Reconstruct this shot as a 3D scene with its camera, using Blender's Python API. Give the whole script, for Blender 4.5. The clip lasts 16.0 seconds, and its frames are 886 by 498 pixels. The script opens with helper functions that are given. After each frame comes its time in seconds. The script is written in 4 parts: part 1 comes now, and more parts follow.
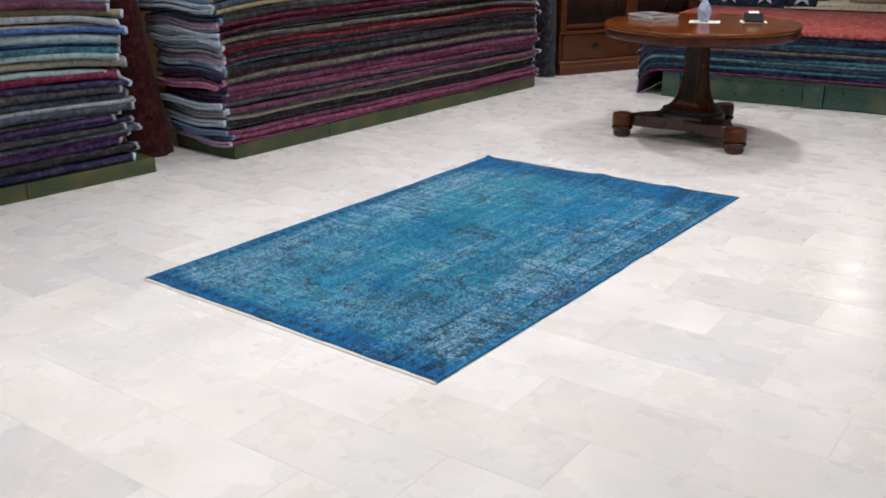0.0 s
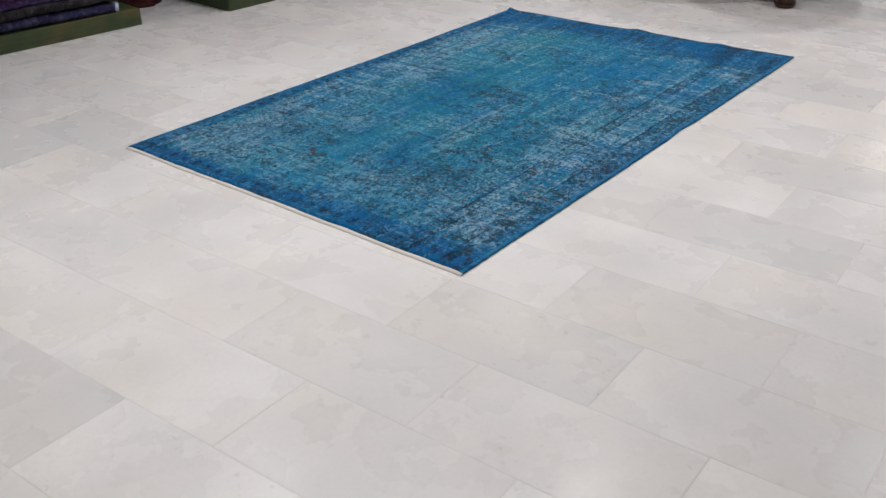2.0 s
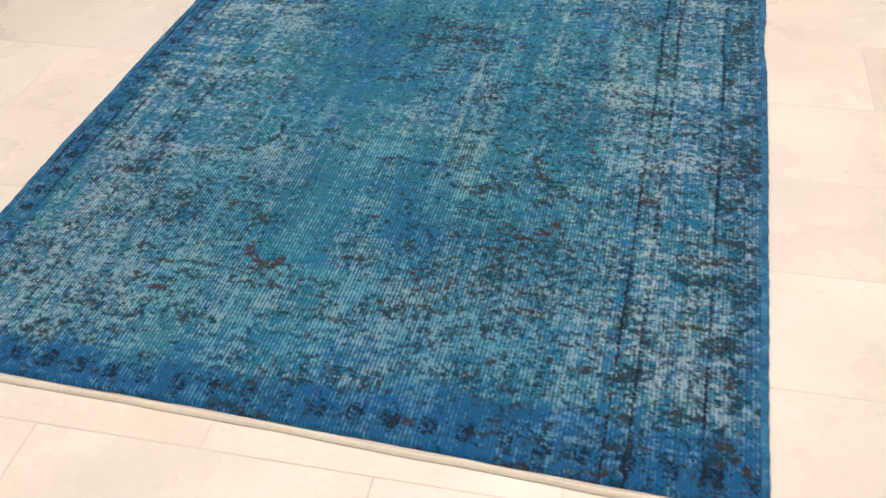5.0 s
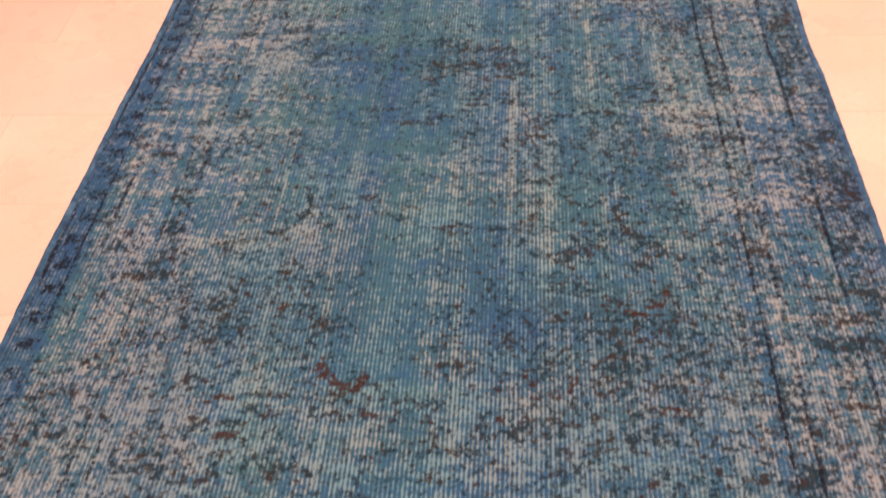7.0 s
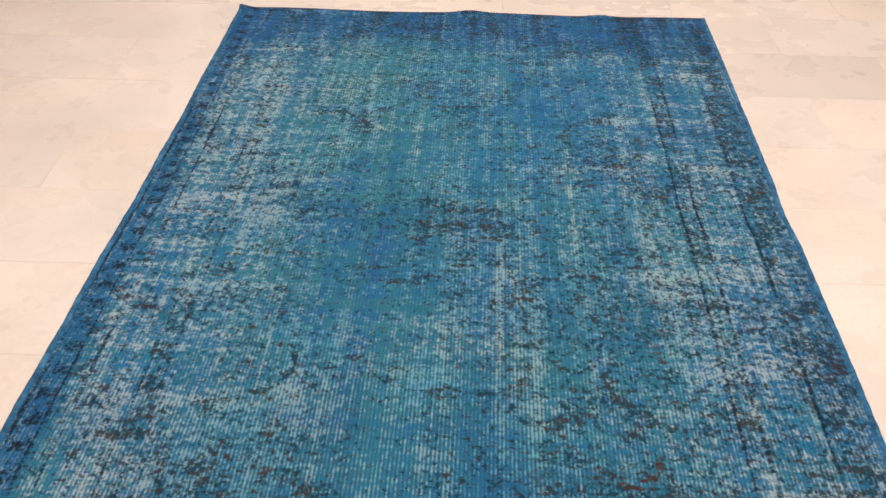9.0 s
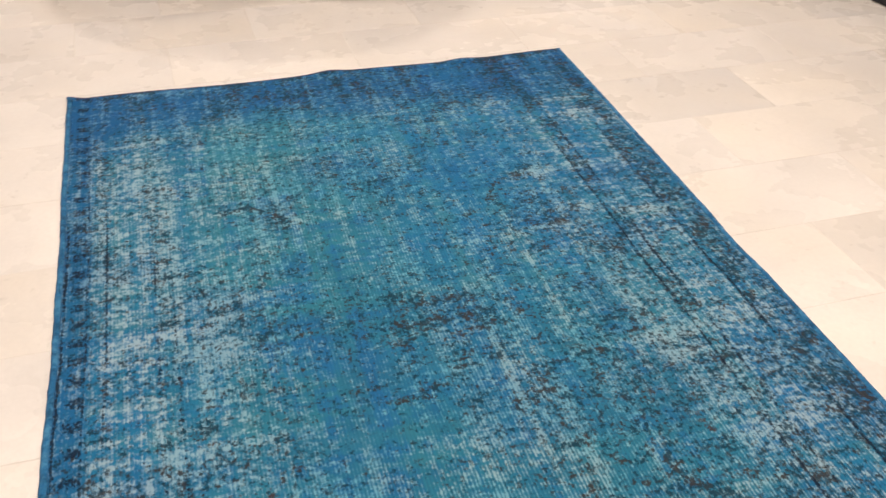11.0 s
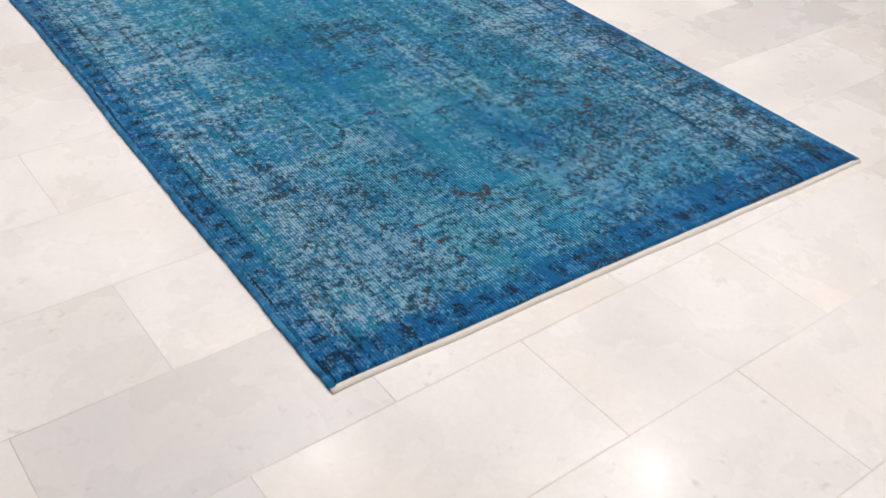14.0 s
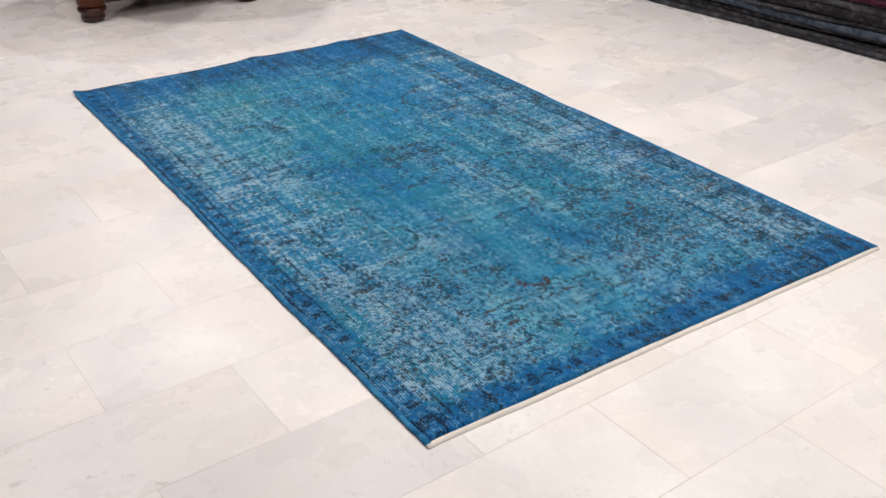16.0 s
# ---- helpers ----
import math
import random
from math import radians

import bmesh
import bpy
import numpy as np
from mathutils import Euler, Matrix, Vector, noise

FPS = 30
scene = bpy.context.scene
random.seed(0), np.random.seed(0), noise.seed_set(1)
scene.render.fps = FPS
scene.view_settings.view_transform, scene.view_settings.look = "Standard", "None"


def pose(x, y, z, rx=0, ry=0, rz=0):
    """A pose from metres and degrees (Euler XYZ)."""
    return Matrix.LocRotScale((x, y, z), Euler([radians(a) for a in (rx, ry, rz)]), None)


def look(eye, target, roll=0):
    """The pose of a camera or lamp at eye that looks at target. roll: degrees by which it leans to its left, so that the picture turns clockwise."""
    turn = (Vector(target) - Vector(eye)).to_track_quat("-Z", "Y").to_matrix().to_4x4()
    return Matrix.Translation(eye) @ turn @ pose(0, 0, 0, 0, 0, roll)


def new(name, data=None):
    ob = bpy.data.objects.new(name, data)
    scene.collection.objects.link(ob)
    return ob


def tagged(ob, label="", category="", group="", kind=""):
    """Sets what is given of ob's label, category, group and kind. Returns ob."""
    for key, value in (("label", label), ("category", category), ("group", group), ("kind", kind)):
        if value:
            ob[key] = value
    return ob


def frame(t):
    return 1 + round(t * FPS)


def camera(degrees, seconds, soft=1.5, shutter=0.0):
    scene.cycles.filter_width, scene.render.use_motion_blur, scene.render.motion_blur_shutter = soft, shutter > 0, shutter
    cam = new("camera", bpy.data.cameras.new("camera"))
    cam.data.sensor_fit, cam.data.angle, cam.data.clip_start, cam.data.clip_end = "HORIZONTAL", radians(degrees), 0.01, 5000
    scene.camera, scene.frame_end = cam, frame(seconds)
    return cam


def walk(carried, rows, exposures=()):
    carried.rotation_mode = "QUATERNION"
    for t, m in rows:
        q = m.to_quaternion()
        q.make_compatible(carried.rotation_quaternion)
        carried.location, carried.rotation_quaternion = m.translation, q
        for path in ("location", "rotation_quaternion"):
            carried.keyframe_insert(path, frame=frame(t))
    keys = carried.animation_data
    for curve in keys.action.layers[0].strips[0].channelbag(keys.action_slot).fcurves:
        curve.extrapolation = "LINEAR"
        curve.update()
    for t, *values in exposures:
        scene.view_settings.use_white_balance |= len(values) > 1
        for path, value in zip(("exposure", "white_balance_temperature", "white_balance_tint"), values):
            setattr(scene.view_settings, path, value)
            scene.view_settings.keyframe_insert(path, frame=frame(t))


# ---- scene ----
cam = camera(50.0, 16.0, 1.5, 0.3)
PATH = [
    (0, (3.379, -2.235, 1.507), (2.228, -0.745, 0.831), -0.6),
    (0.5, (3.371, -2.235, 1.463), (2.214, -0.795, 0.698), -0.6),
    (1, (3.312, -2.234, 1.417), (2.155, -0.836, 0.575), -1.3),
    (1.5, (3.228, -2.148, 1.387), (2.134, -0.75, 0.466), -1.8),
    (2, (3.052, -1.921, 1.376), (1.965, -0.533, 0.431), -0.4),
    (2.5, (2.843, -1.725, 1.391), (1.8, -0.341, 0.393), -1.1),
    (3, (2.536, -1.564, 1.358), (1.615, -0.121, 0.324), -1.7),
    (3.5, (2.244, -1.332, 1.298), (1.461, 0.131, 0.182), -3.1),
    (4, (1.933, -1.156, 1.276), (1.296, 0.341, 0.112), -2.9),
    (4.5, (1.596, -1.036, 1.289), (1.118, 0.438, 0.025), -2.7),
    (4.7, (1.5, -0.974, 1.29), (1.053, 0.486, -0.001), -2.7),
    (6.8, (0.903, -0.576, 1.295), (0.751, 0.788, -0.16), -3.0),
    (7, (0.909, -0.562, 1.304), (0.767, 0.843, -0.112), -2.7),
    (7.5, (0.903, -0.555, 1.326), (0.794, 0.978, 0.047), 0.0),
    (8, (0.893, -0.559, 1.334), (0.778, 1.029, 0.124), 0.4),
    (8.2, (0.896, -0.559, 1.334), (0.775, 1.036, 0.134), 0.3),
    (10.3, (0.594, -0.272, 1.278), (0.762, 1.334, 0.098), 0.5),
    (10.5, (0.545, -0.22, 1.3), (0.753, 1.35, 0.079), -0.2),
    (11, (0.342, -0.206, 1.338), (0.819, 1.358, 0.186), 2.0),
    (11.5, (0.109, -0.295, 1.36), (0.804, 1.181, 0.203), 0.4),
    (12, (-0.011, -0.439, 1.347), (0.783, 0.971, 0.171), 0.3),
    (12.5, (-0.181, -0.602, 1.32), (0.639, 0.771, 0.119), 2.1),
    (13, (-0.419, -0.761, 1.275), (0.444, 0.593, 0.082), 3.7),
    (13.5, (-0.562, -0.905, 1.29), (0.331, 0.403, 0.068), 2.6),
    (14, (-0.597, -1.093, 1.291), (0.369, 0.177, 0.085), 3.6),
    (14.5, (-0.667, -1.219, 1.297), (0.278, 0.054, 0.078), 1.5),
    (15, (-0.791, -1.282, 1.337), (0.178, 0.07, 0.227), -0.0),
    (15.5, (-0.847, -1.302, 1.37), (0.156, 0.09, 0.343), -0.1),
    (16, (-0.871, -1.297, 1.37), (0.125, 0.137, 0.395), 0.7),
]
EXPOSURE = [
    (0.0, 0.04, 6330, 12), (0.5, -0.06, 6330, 12), (1.0, -0.22, 6330, 12), (1.5, -0.40, 6330, 13), (2.0, -0.40, 6330, 12), (3.0, -0.33, 6300, 12), (3.5, -0.33, 6300, 12),
    (4.0, -0.18, 6650, 14), (4.5, -0.05, 6800, 11), (6.8, -0.11, 14200, 63), (7.0, -0.11, 14000, 61), (7.5, -0.15, 10000, 45), (8.0, -0.08, 8550, 24), (8.2, -0.08, 8400, 23),
    (10.3, -0.05, 8300, 22), (11.0, 0.0, 8100, 18), (11.5, 0.05, 8000, 14), (12.0, -0.2, 8800, 25), (12.5, -0.15, 8700, 32), (13.0, -0.15, 7900, 18), (13.5, 0.0, 7000, 14), (14.0, -0.05, 6650, 14), (14.5, -0.2, 6650, 14), (15.0, -0.08, 6650, 14), (16.0, 0.0, 6750, 15),
]
walk(cam, [(t, look(e, g, r)) for t, e, g, r in PATH], EXPOSURE)
LAMP_W = 15.0

# ---- exposure, light ----
LAMPS = [(1.02, 2.10), (2.43, 0.92), (-0.45, 0.90), (1.02, -0.45), (2.43, 3.35), (-0.45, 3.35),
         (1.02, 4.60), (-0.45, -1.70), (2.43, -1.70), (-0.45, 5.90)]
CEIL = 2.90

world = bpy.data.worlds.new("world")
scene.world = world
world.use_nodes = True
world.node_tree.nodes["Background"].inputs[0].default_value = (0.9, 0.95, 1.0, 1)
world.node_tree.nodes["Background"].inputs[1].default_value = 0.05


# ---- materials ----
class Nodes:
    """A small helper that chains shader nodes."""

    def __init__(self, name):
        self.m = bpy.data.materials.new(name)
        self.m.use_nodes = True
        self.t = self.m.node_tree
        self.b = self.t.nodes["Principled BSDF"]

    def add(self, kind, **props):
        n = self.t.nodes.new(kind)
        for k, v in props.items():
            setattr(n, k, v)
        return n

    def put(self, sock, v):
        if isinstance(v, bpy.types.NodeSocket):
            self.t.links.new(v, sock)
        elif isinstance(v, (tuple, list)) and len(v) == 3 and sock.type == "RGBA":
            sock.default_value = (*v, 1)
        else:
            sock.default_value = v

    def math(self, op, a, b=0.0, c=0.0):
        n = self.add("ShaderNodeMath", operation=op)
        for s, v in zip(n.inputs, (a, b, c)):
            self.put(s, v)
        return n.outputs[0]

    def mix(self, f, a, b, blend="MIX"):
        n = self.add("ShaderNodeMix", data_type="RGBA", blend_type=blend)
        self.put(n.inputs[0], f), self.put(n.inputs[6], a), self.put(n.inputs[7], b)
        return n.outputs[2]

    def coord(self, scale=(1, 1, 1), kind="Object", shift=None):
        c = self.add("ShaderNodeTexCoord").outputs[kind]
        n = self.add("ShaderNodeMapping")
        self.put(n.inputs[0], c)
        n.inputs[3].default_value = scale
        if shift is not None:
            self.put(n.inputs[1], shift)
        return n.outputs[0]

    def noise(self, co, scale, detail=4.0, rough=0.55, warp=0.0):
        n = self.add("ShaderNodeTexNoise")
        self.put(n.inputs["Vector"], co)
        n.inputs["Scale"].default_value, n.inputs["Detail"].default_value = scale, detail
        n.inputs["Roughness"].default_value, n.inputs["Distortion"].default_value = rough, warp
        return n.outputs[0]

    def ramp(self, f, *stops):
        n = self.add("ShaderNodeValToRGB")
        self.put(n.inputs[0], f)
        e = n.color_ramp.elements
        while len(e) < len(stops):
            e.new(0.5)
        for x, (p, c) in zip(e, stops):
            x.position, x.color = p, (*c, 1) if isinstance(c, tuple) else (c, c, c, 1)
        return n.outputs[0]

    def bump(self, h, strength, dist=0.01):
        n = self.add("ShaderNodeBump")
        n.inputs["Strength"].default_value, n.inputs["Distance"].default_value = strength, dist
        self.put(n.inputs["Height"], h)
        self.put(self.b.inputs["Normal"], n.outputs[0])

    def done(self, colour, rough=0.5, metal=0.0, spec=0.5):
        self.put(self.b.inputs["Base Color"], colour)
        self.put(self.b.inputs["Roughness"], rough)
        self.b.inputs["Metallic"].default_value = metal
        self.b.inputs["Specular IOR Level"].default_value = spec
        return self.m


def marble(name, single):
    """White veined marble; each slab has its own cloudiness. single: slabs are objects, else islands of one mesh."""
    k = Nodes(name)
    if single:
        info = k.add("ShaderNodeObjectInfo")
        rnd = info.outputs["Random"]
        tone = k.add("ShaderNodeSeparateColor")
        k.put(tone.inputs[0], info.outputs["Color"])
        grey = tone.outputs[0]
    else:
        rnd = k.add("ShaderNodeNewGeometry").outputs["Random Per Island"]
        grey = k.math("MULTIPLY", k.math("POWER", rnd, 2.5), 0.7)
    off = k.add("ShaderNodeCombineXYZ")
    k.put(off.inputs[0], k.math("MULTIPLY", rnd, 37.0))
    k.put(off.inputs[2], k.math("MULTIPLY", rnd, 91.0))
    geo = k.add("ShaderNodeNewGeometry").outputs["Position"]
    add = k.add("ShaderNodeVectorMath", operation="ADD")
    k.put(add.inputs[0], geo), k.put(add.inputs[1], off.outputs[0])
    co = add.outputs[0]
    cloud = k.noise(co, 3.4, 2, 0.40, 0.0)
    vein = k.noise(co, 4.5, 3, 0.5, 0.8)
    veins = k.ramp(k.math("ABSOLUTE", k.math("SUBTRACT", vein, 0.5)), (0.0, 1.0), (0.05, 0.0))
    speck = k.ramp(k.noise(co, 26.0, 3, 0.6, 0.3), (0.66, 0.0), (0.74, 1.0))
    c = k.mix(grey, (0.83, 0.808, 0.780), (0.635, 0.628, 0.622))
    c = k.mix(k.ramp(cloud, (0.36, 0.0), (0.70, 0.55)), c, (0.64, 0.628, 0.618))
    warm = k.ramp(k.noise(co, 2.4, 2, 0.4), (0.42, 0.0), (0.76, 0.50))
    c = k.mix(warm, c, (0.80, 0.735, 0.64))
    c = k.mix(k.math("MULTIPLY", veins, 0.05), c, (0.36, 0.36, 0.36))
    c = k.mix(k.math("MULTIPLY", k.math("MULTIPLY", speck, cloud), 0.30), c, (0.33, 0.31, 0.29))
    stained_slab = k.ramp(k.math("FRACT", k.math("MULTIPLY", rnd, 7.3)), (0.45, 0.04), (0.88, 1.0))
    pits = k.ramp(k.noise(co, 24.0, 3, 0.6, 0.0), (0.645, 0.0), (0.74, 0.5))
    c = k.mix(k.math("MULTIPLY", pits, stained_slab), c, (0.38, 0.355, 0.32))
    dirt = k.ramp(k.noise(geo, 2.2, 2, 0.45, 0.0), (0.36, 0.0), (0.74, 0.34))
    c = k.mix(dirt, c, (0.56, 0.54, 0.525))
    fine = k.ramp(k.noise(geo, 75.0, 3, 0.6), (0.35, 0.0), (0.75, 0.14))
    c = k.mix(fine, c, (0.50, 0.48, 0.46))
    k.bump(k.noise(co, 9.0, 3), 0.02, 0.01)
    r = k.ramp(k.noise(co, 5.0, 4), (0.3, 0.21), (0.7, 0.36))
    return k.done(c, r, 0.0, 0.26)


def plaster(name, colour, rough=0.85):
    k = Nodes(name)
    co = k.coord()
    n = k.noise(co, 2.0, 5, 0.6)
    fine = k.noise(co, 60.0, 3)
    c = k.mix(k.ramp(n, (0.3, 0.0), (0.8, 0.25)), colour, tuple(0.75 * v for v in colour))
    k.bump(fine, 0.15, 0.004)
    return k.done(c, rough)


def wood(name, light, dark, rough=0.35, stretch=(14, 14, 1.2), streak=3.0, spec=0.5):
    k = Nodes(name)
    co = k.coord(stretch)
    g = k.noise(co, streak, 6, 0.6, 1.2)
    fine = k.noise(co, streak * 7, 3, 0.6)
    c = k.mix(k.ramp(g, (0.32, 0.0), (0.68, 1.0)), light, dark)
    c = k.mix(k.math("MULTIPLY", fine, 0.35), c, tuple(0.5 * v for v in dark))
    k.bump(fine, 0.12, 0.002)
    return k.done(c, rough, 0.0, spec)


def stained(name, light=(0.085, 0.12, 0.045), dark=(0.035, 0.065, 0.04), raw=(0.16, 0.13, 0.05)):
    """Softwood stained green, blotchy where the stain took unevenly."""
    k = Nodes(name)
    co = k.coord((6, 1.0, 12))
    co2 = k.coord()
    g = k.noise(co, 4.0, 6, 0.6, 1.0)
    blot = k.noise(co2, 5.0, 4, 0.6)
    c = k.mix(k.ramp(g, (0.3, 0.0), (0.7, 1.0)), light, dark)
    c = k.mix(k.ramp(blot, (0.48, 0.0), (0.72, 0.8)), c, raw)
    k.bump(g, 0.2, 0.003)
    return k.done(c, 0.6)


def woven(name, colour, worn=(0.30, 0.28, 0.27), amount=0.5):
    """Overdyed pile or its back: mottled by wear, with a fine knotted grain."""
    k = Nodes(name)
    rnd = k.add("ShaderNodeObjectInfo").outputs["Random"]
    off = k.add("ShaderNodeCombineXYZ")
    k.put(off.inputs[1], k.math("MULTIPLY", rnd, 40.0))
    co = k.coord((1, 1, 1), "Object", off.outputs[0])
    mott = k.noise(co, 26.0, 5, 0.7, 0.4)
    fine = k.noise(co, 170.0, 2, 0.6)
    c = k.mix(k.ramp(mott, (0.45, 0.0), (0.70, amount)), colour, worn)
    dark = tuple(0.35 * v for v in colour)
    c = k.mix(k.ramp(k.noise(co, 34.0, 4, 0.6), (0.52, 0.0), (0.66, 0.65)), c, dark)
    fleck = k.ramp(k.noise(co, 62.0, 3, 0.7), (0.54, 0.0), (0.70, 0.8))
    where = k.ramp(k.noise(co, 5.5, 2, 0.5), (0.42, 0.15), (0.62, 1.0))
    c = k.mix(k.math("MULTIPLY", k.math("MULTIPLY", fleck, where), amount), c, tuple(min(0.8, 1.5 * v + 0.045) for v in worn))
    # remnants of the old pattern, a hand across
    bold = k.noise(co, 23.0, 3, 0.65, 0.6)
    c = k.mix(k.ramp(bold, (0.53, 0.0), (0.62, 0.55 * amount)), c, tuple(min(0.8, 1.7 * v + 0.03) for v in worn))
    c = k.mix(k.ramp(bold, (0.36, amount), (0.46, 0.0)), c, dark)
    c = k.mix(k.math("MULTIPLY", fine, 0.4), c, dark)
    k.bump(fine, 0.6, 0.005)
    k.b.inputs["Sheen Weight"].default_value = 0.08
    return k.done(c, 0.95, 0.0, 0.1)


def plain(name, colour, rough=0.5, metal=0.0, spec=0.5, grain=40.0):
    k = Nodes(name)
    n = k.noise(k.coord(), grain, 4, 0.6)
    c = k.mix(k.ramp(n, (0.35, 0.0), (0.75, 0.3)), colour, tuple(0.7 * v for v in colour))
    return k.done(c, rough, metal, spec)


def rug_pile(name):
    """The blue overdyed pile. The woven drawing is held in the mesh's colour attributes; knots, ribs and wear are added here."""
    k = Nodes(name)
    a = k.add("ShaderNodeVertexColor", layer_name="drawing").outputs[0]
    s = k.add("ShaderNodeSeparateColor")
    k.put(s.inputs[0], a)
    teal, deep, wear = s.outputs
    b = k.add("ShaderNodeVertexColor", layer_name="figure").outputs[0]
    s2 = k.add("ShaderNodeSeparateColor")
    k.put(s2.inputs[0], b)
    ink, rust, lines = s2.outputs
    co = k.coord()
    xyz = k.add("ShaderNodeSeparateXYZ")
    k.put(xyz.inputs[0], co)

    def about(v, gain):
        """A field centred on zero."""
        return k.math("MULTIPLY", k.math("SUBTRACT", v, 0.5), gain)

    def total(*vs):
        t = vs[0]
        for v in vs[1:]:
            t = k.math("ADD", t, v)
        return t

    def knot(w, h, shift):
        """One random value for each knot of a w by h weave."""
        n = k.add("ShaderNodeVectorMath", operation="SNAP")
        j = k.add("ShaderNodeVectorMath", operation="MULTIPLY_ADD")
        wob = k.add("ShaderNodeTexNoise")
        k.put(wob.inputs["Vector"], co)
        wob.inputs["Scale"].default_value, wob.inputs["Detail"].default_value = 60.0, 2.0
        k.put(j.inputs[0], wob.outputs[1])
        j.inputs[1].default_value = (0.012, 0.012, 0.0)
        k.put(j.inputs[2], k.coord((1, 1, 0), "Object", shift))
        k.put(n.inputs[0], j.outputs[0])
        n.inputs[1].default_value = (w, h, 1.0)
        wn = k.add("ShaderNodeTexWhiteNoise", noise_dimensions="2D")
        k.put(wn.inputs["Vector"], n.outputs[0])
        return wn.outputs["Value"]

    # dye: blue to teal, deep along the borders, taken up in streaks along and across the weave
    c = k.mix(teal, (0.001, 0.146, 0.302), (0.012, 0.172, 0.238))
    warp_tone = k.noise(k.coord((1, 0.055, 1)), 20.0, 4, 0.65)
    weft_tone = k.noise(k.coord((0.10, 1, 1)), 17.0, 4, 0.65)
    streaks = total(about(warp_tone, 1.0), about(weft_tone, 1.0))
    c = k.mix(k.ramp(streaks, (0.01, 0.0), (0.19, 0.75)), c, (0.001, 0.128, 0.318))
    c = k.mix(k.ramp(k.math("MULTIPLY", streaks, -1.0), (0.03, 0.0), (0.22, 0.60)), c, (0.022, 0.180, 0.235))
    c = k.mix(k.math("MULTIPLY", deep, 0.88), c, (0.001, 0.084, 0.250))
    hue = k.noise(co, 9.0, 4, 0.6)
    c = k.mix(k.ramp(hue, (0.42, 0.0), (0.68, 0.45)), c, (0.004, 0.095, 0.180))
    # warp ribs
    w = k.add("ShaderNodeTexWave", wave_type="BANDS", bands_direction="X", wave_profile="SIN")
    k.put(w.inputs["Vector"], co)
    w.inputs["Scale"].default_value, w.inputs["Distortion"].default_value = 42.0, 0.25
    rib = w.outputs["Fac"]
    off_mid = k.math("ABSOLUTE", k.math("SUBTRACT", xyz.outputs[0], 0.80))
    # the ribs stand bare down the middle, soft knots cover them towards the borders
    bare = k.math("MULTIPLY", k.ramp(off_mid, (0.12, 1.0), (0.55, 0.50)), k.ramp(xyz.outputs[1], (0.70, 1.0), (1.60, 0.42)))
    # bare foundation where the pile is worn off, in knots, clumps and threads
    fleck = total(about(knot(0.0042, 0.0056, (0, 0, 0)), 0.22), about(knot(0.0082, 0.0068, (0.3, 0.7, 0)), 0.32),
                  about(k.noise(k.coord((0.92, 1, 1)), 70.0, 4, 0.62), 1.90))
    threads = total(about(k.noise(k.coord((0.055, 1, 1)), 80.0, 3, 0.6), 0.58), about(k.noise(k.coord((1, 0.04, 1)), 60.0, 3, 0.6), 1.10),
                    about(k.noise(k.coord((0.22, 1, 1)), 21.0, 3, 0.6), 0.40), about(k.noise(k.coord((1, 0.10, 1)), 18.0, 3, 0.6), 0.75))
    f = total(fleck, threads, k.math("MULTIPLY", k.math("SUBTRACT", wear, 0.70), 0.62), k.math("MULTIPLY", about(rib, 0.52), bare))
    worn = k.ramp(k.math("MULTIPLY_ADD", f, 1.85, 0.295), (0.0, 0.0), (0.45, 0.23), (1.0, 0.80))
    pale = k.mix(k.ramp(k.noise(co, 6.0, 3), (0.4, 0.0), (0.62, 1.0)), (0.110, 0.370, 0.490), (0.250, 0.420, 0.485))
    pale = k.mix(k.ramp(off_mid, (0.30, 0.0), (0.62, 0.60)), pale, (0.37, 0.47, 0.545))
    pale = k.mix(k.math("MULTIPLY", deep, 0.72), pale, (0.030, 0.215, 0.410))
    c = k.mix(worn, c, pale)
    c = k.mix(k.math("MULTIPLY", k.math("MULTIPLY", k.math("SUBTRACT", 1.0, rib), 0.27), bare), c, (0.010, 0.050, 0.085))
    # remaining drawing: dark outline knots, rust-brown knots, guard lines
    vine = k.noise(k.coord((1, 0.85, 1), "Object", (1.7, 4.1, 0.0)), 21.0, 2, 0.5, 1.2)
    ink = total(ink, k.ramp(k.math("ABSOLUTE", k.math("SUBTRACT", vine, 0.5)), (0.0, 0.20), (0.045, 0.0)))
    spot = total(about(knot(0.0060, 0.0050, (0.11, 0.37, 0)), 0.38), about(k.noise(k.coord((1, 0.8, 1), "Object", (3.1, 7.7, 0.0)), 88.0, 4, 0.64), 2.05),
                 about(k.noise(k.coord((0.16, 1, 1), "Object", (5.0, 2.0, 0.0)), 70.0, 2, 0.6), 0.55))
    fi = k.ramp(k.math("MULTIPLY_ADD", total(spot, k.math("MULTIPLY", k.math("SUBTRACT", ink, 0.62), 0.85)), 2.7, 0.22), (0.0, 0.0), (1.0, 0.92))
    c = k.mix(fi, c, k.mix(k.ramp(k.noise(co, 30.0, 2), (0.46, 0.0), (0.62, 1.0)), (0.004, 0.034, 0.060), (0.030, 0.026, 0.025)))
    kn2 = total(0.5, about(knot(0.0048, 0.0052, (0.9, 0.2, 0)), 0.22), about(k.noise(co, 110.0, 2, 0.6), 0.9))
    fr = k.ramp(k.math("MULTIPLY", k.math("ADD", k.math("SUBTRACT", kn2, 0.74), k.math("MULTIPLY", rust, 0.44)), 5.5), (0.0, 0.0), (1.0, 0.85))
    c = k.mix(fr, c, (0.050, 0.022, 0.016))
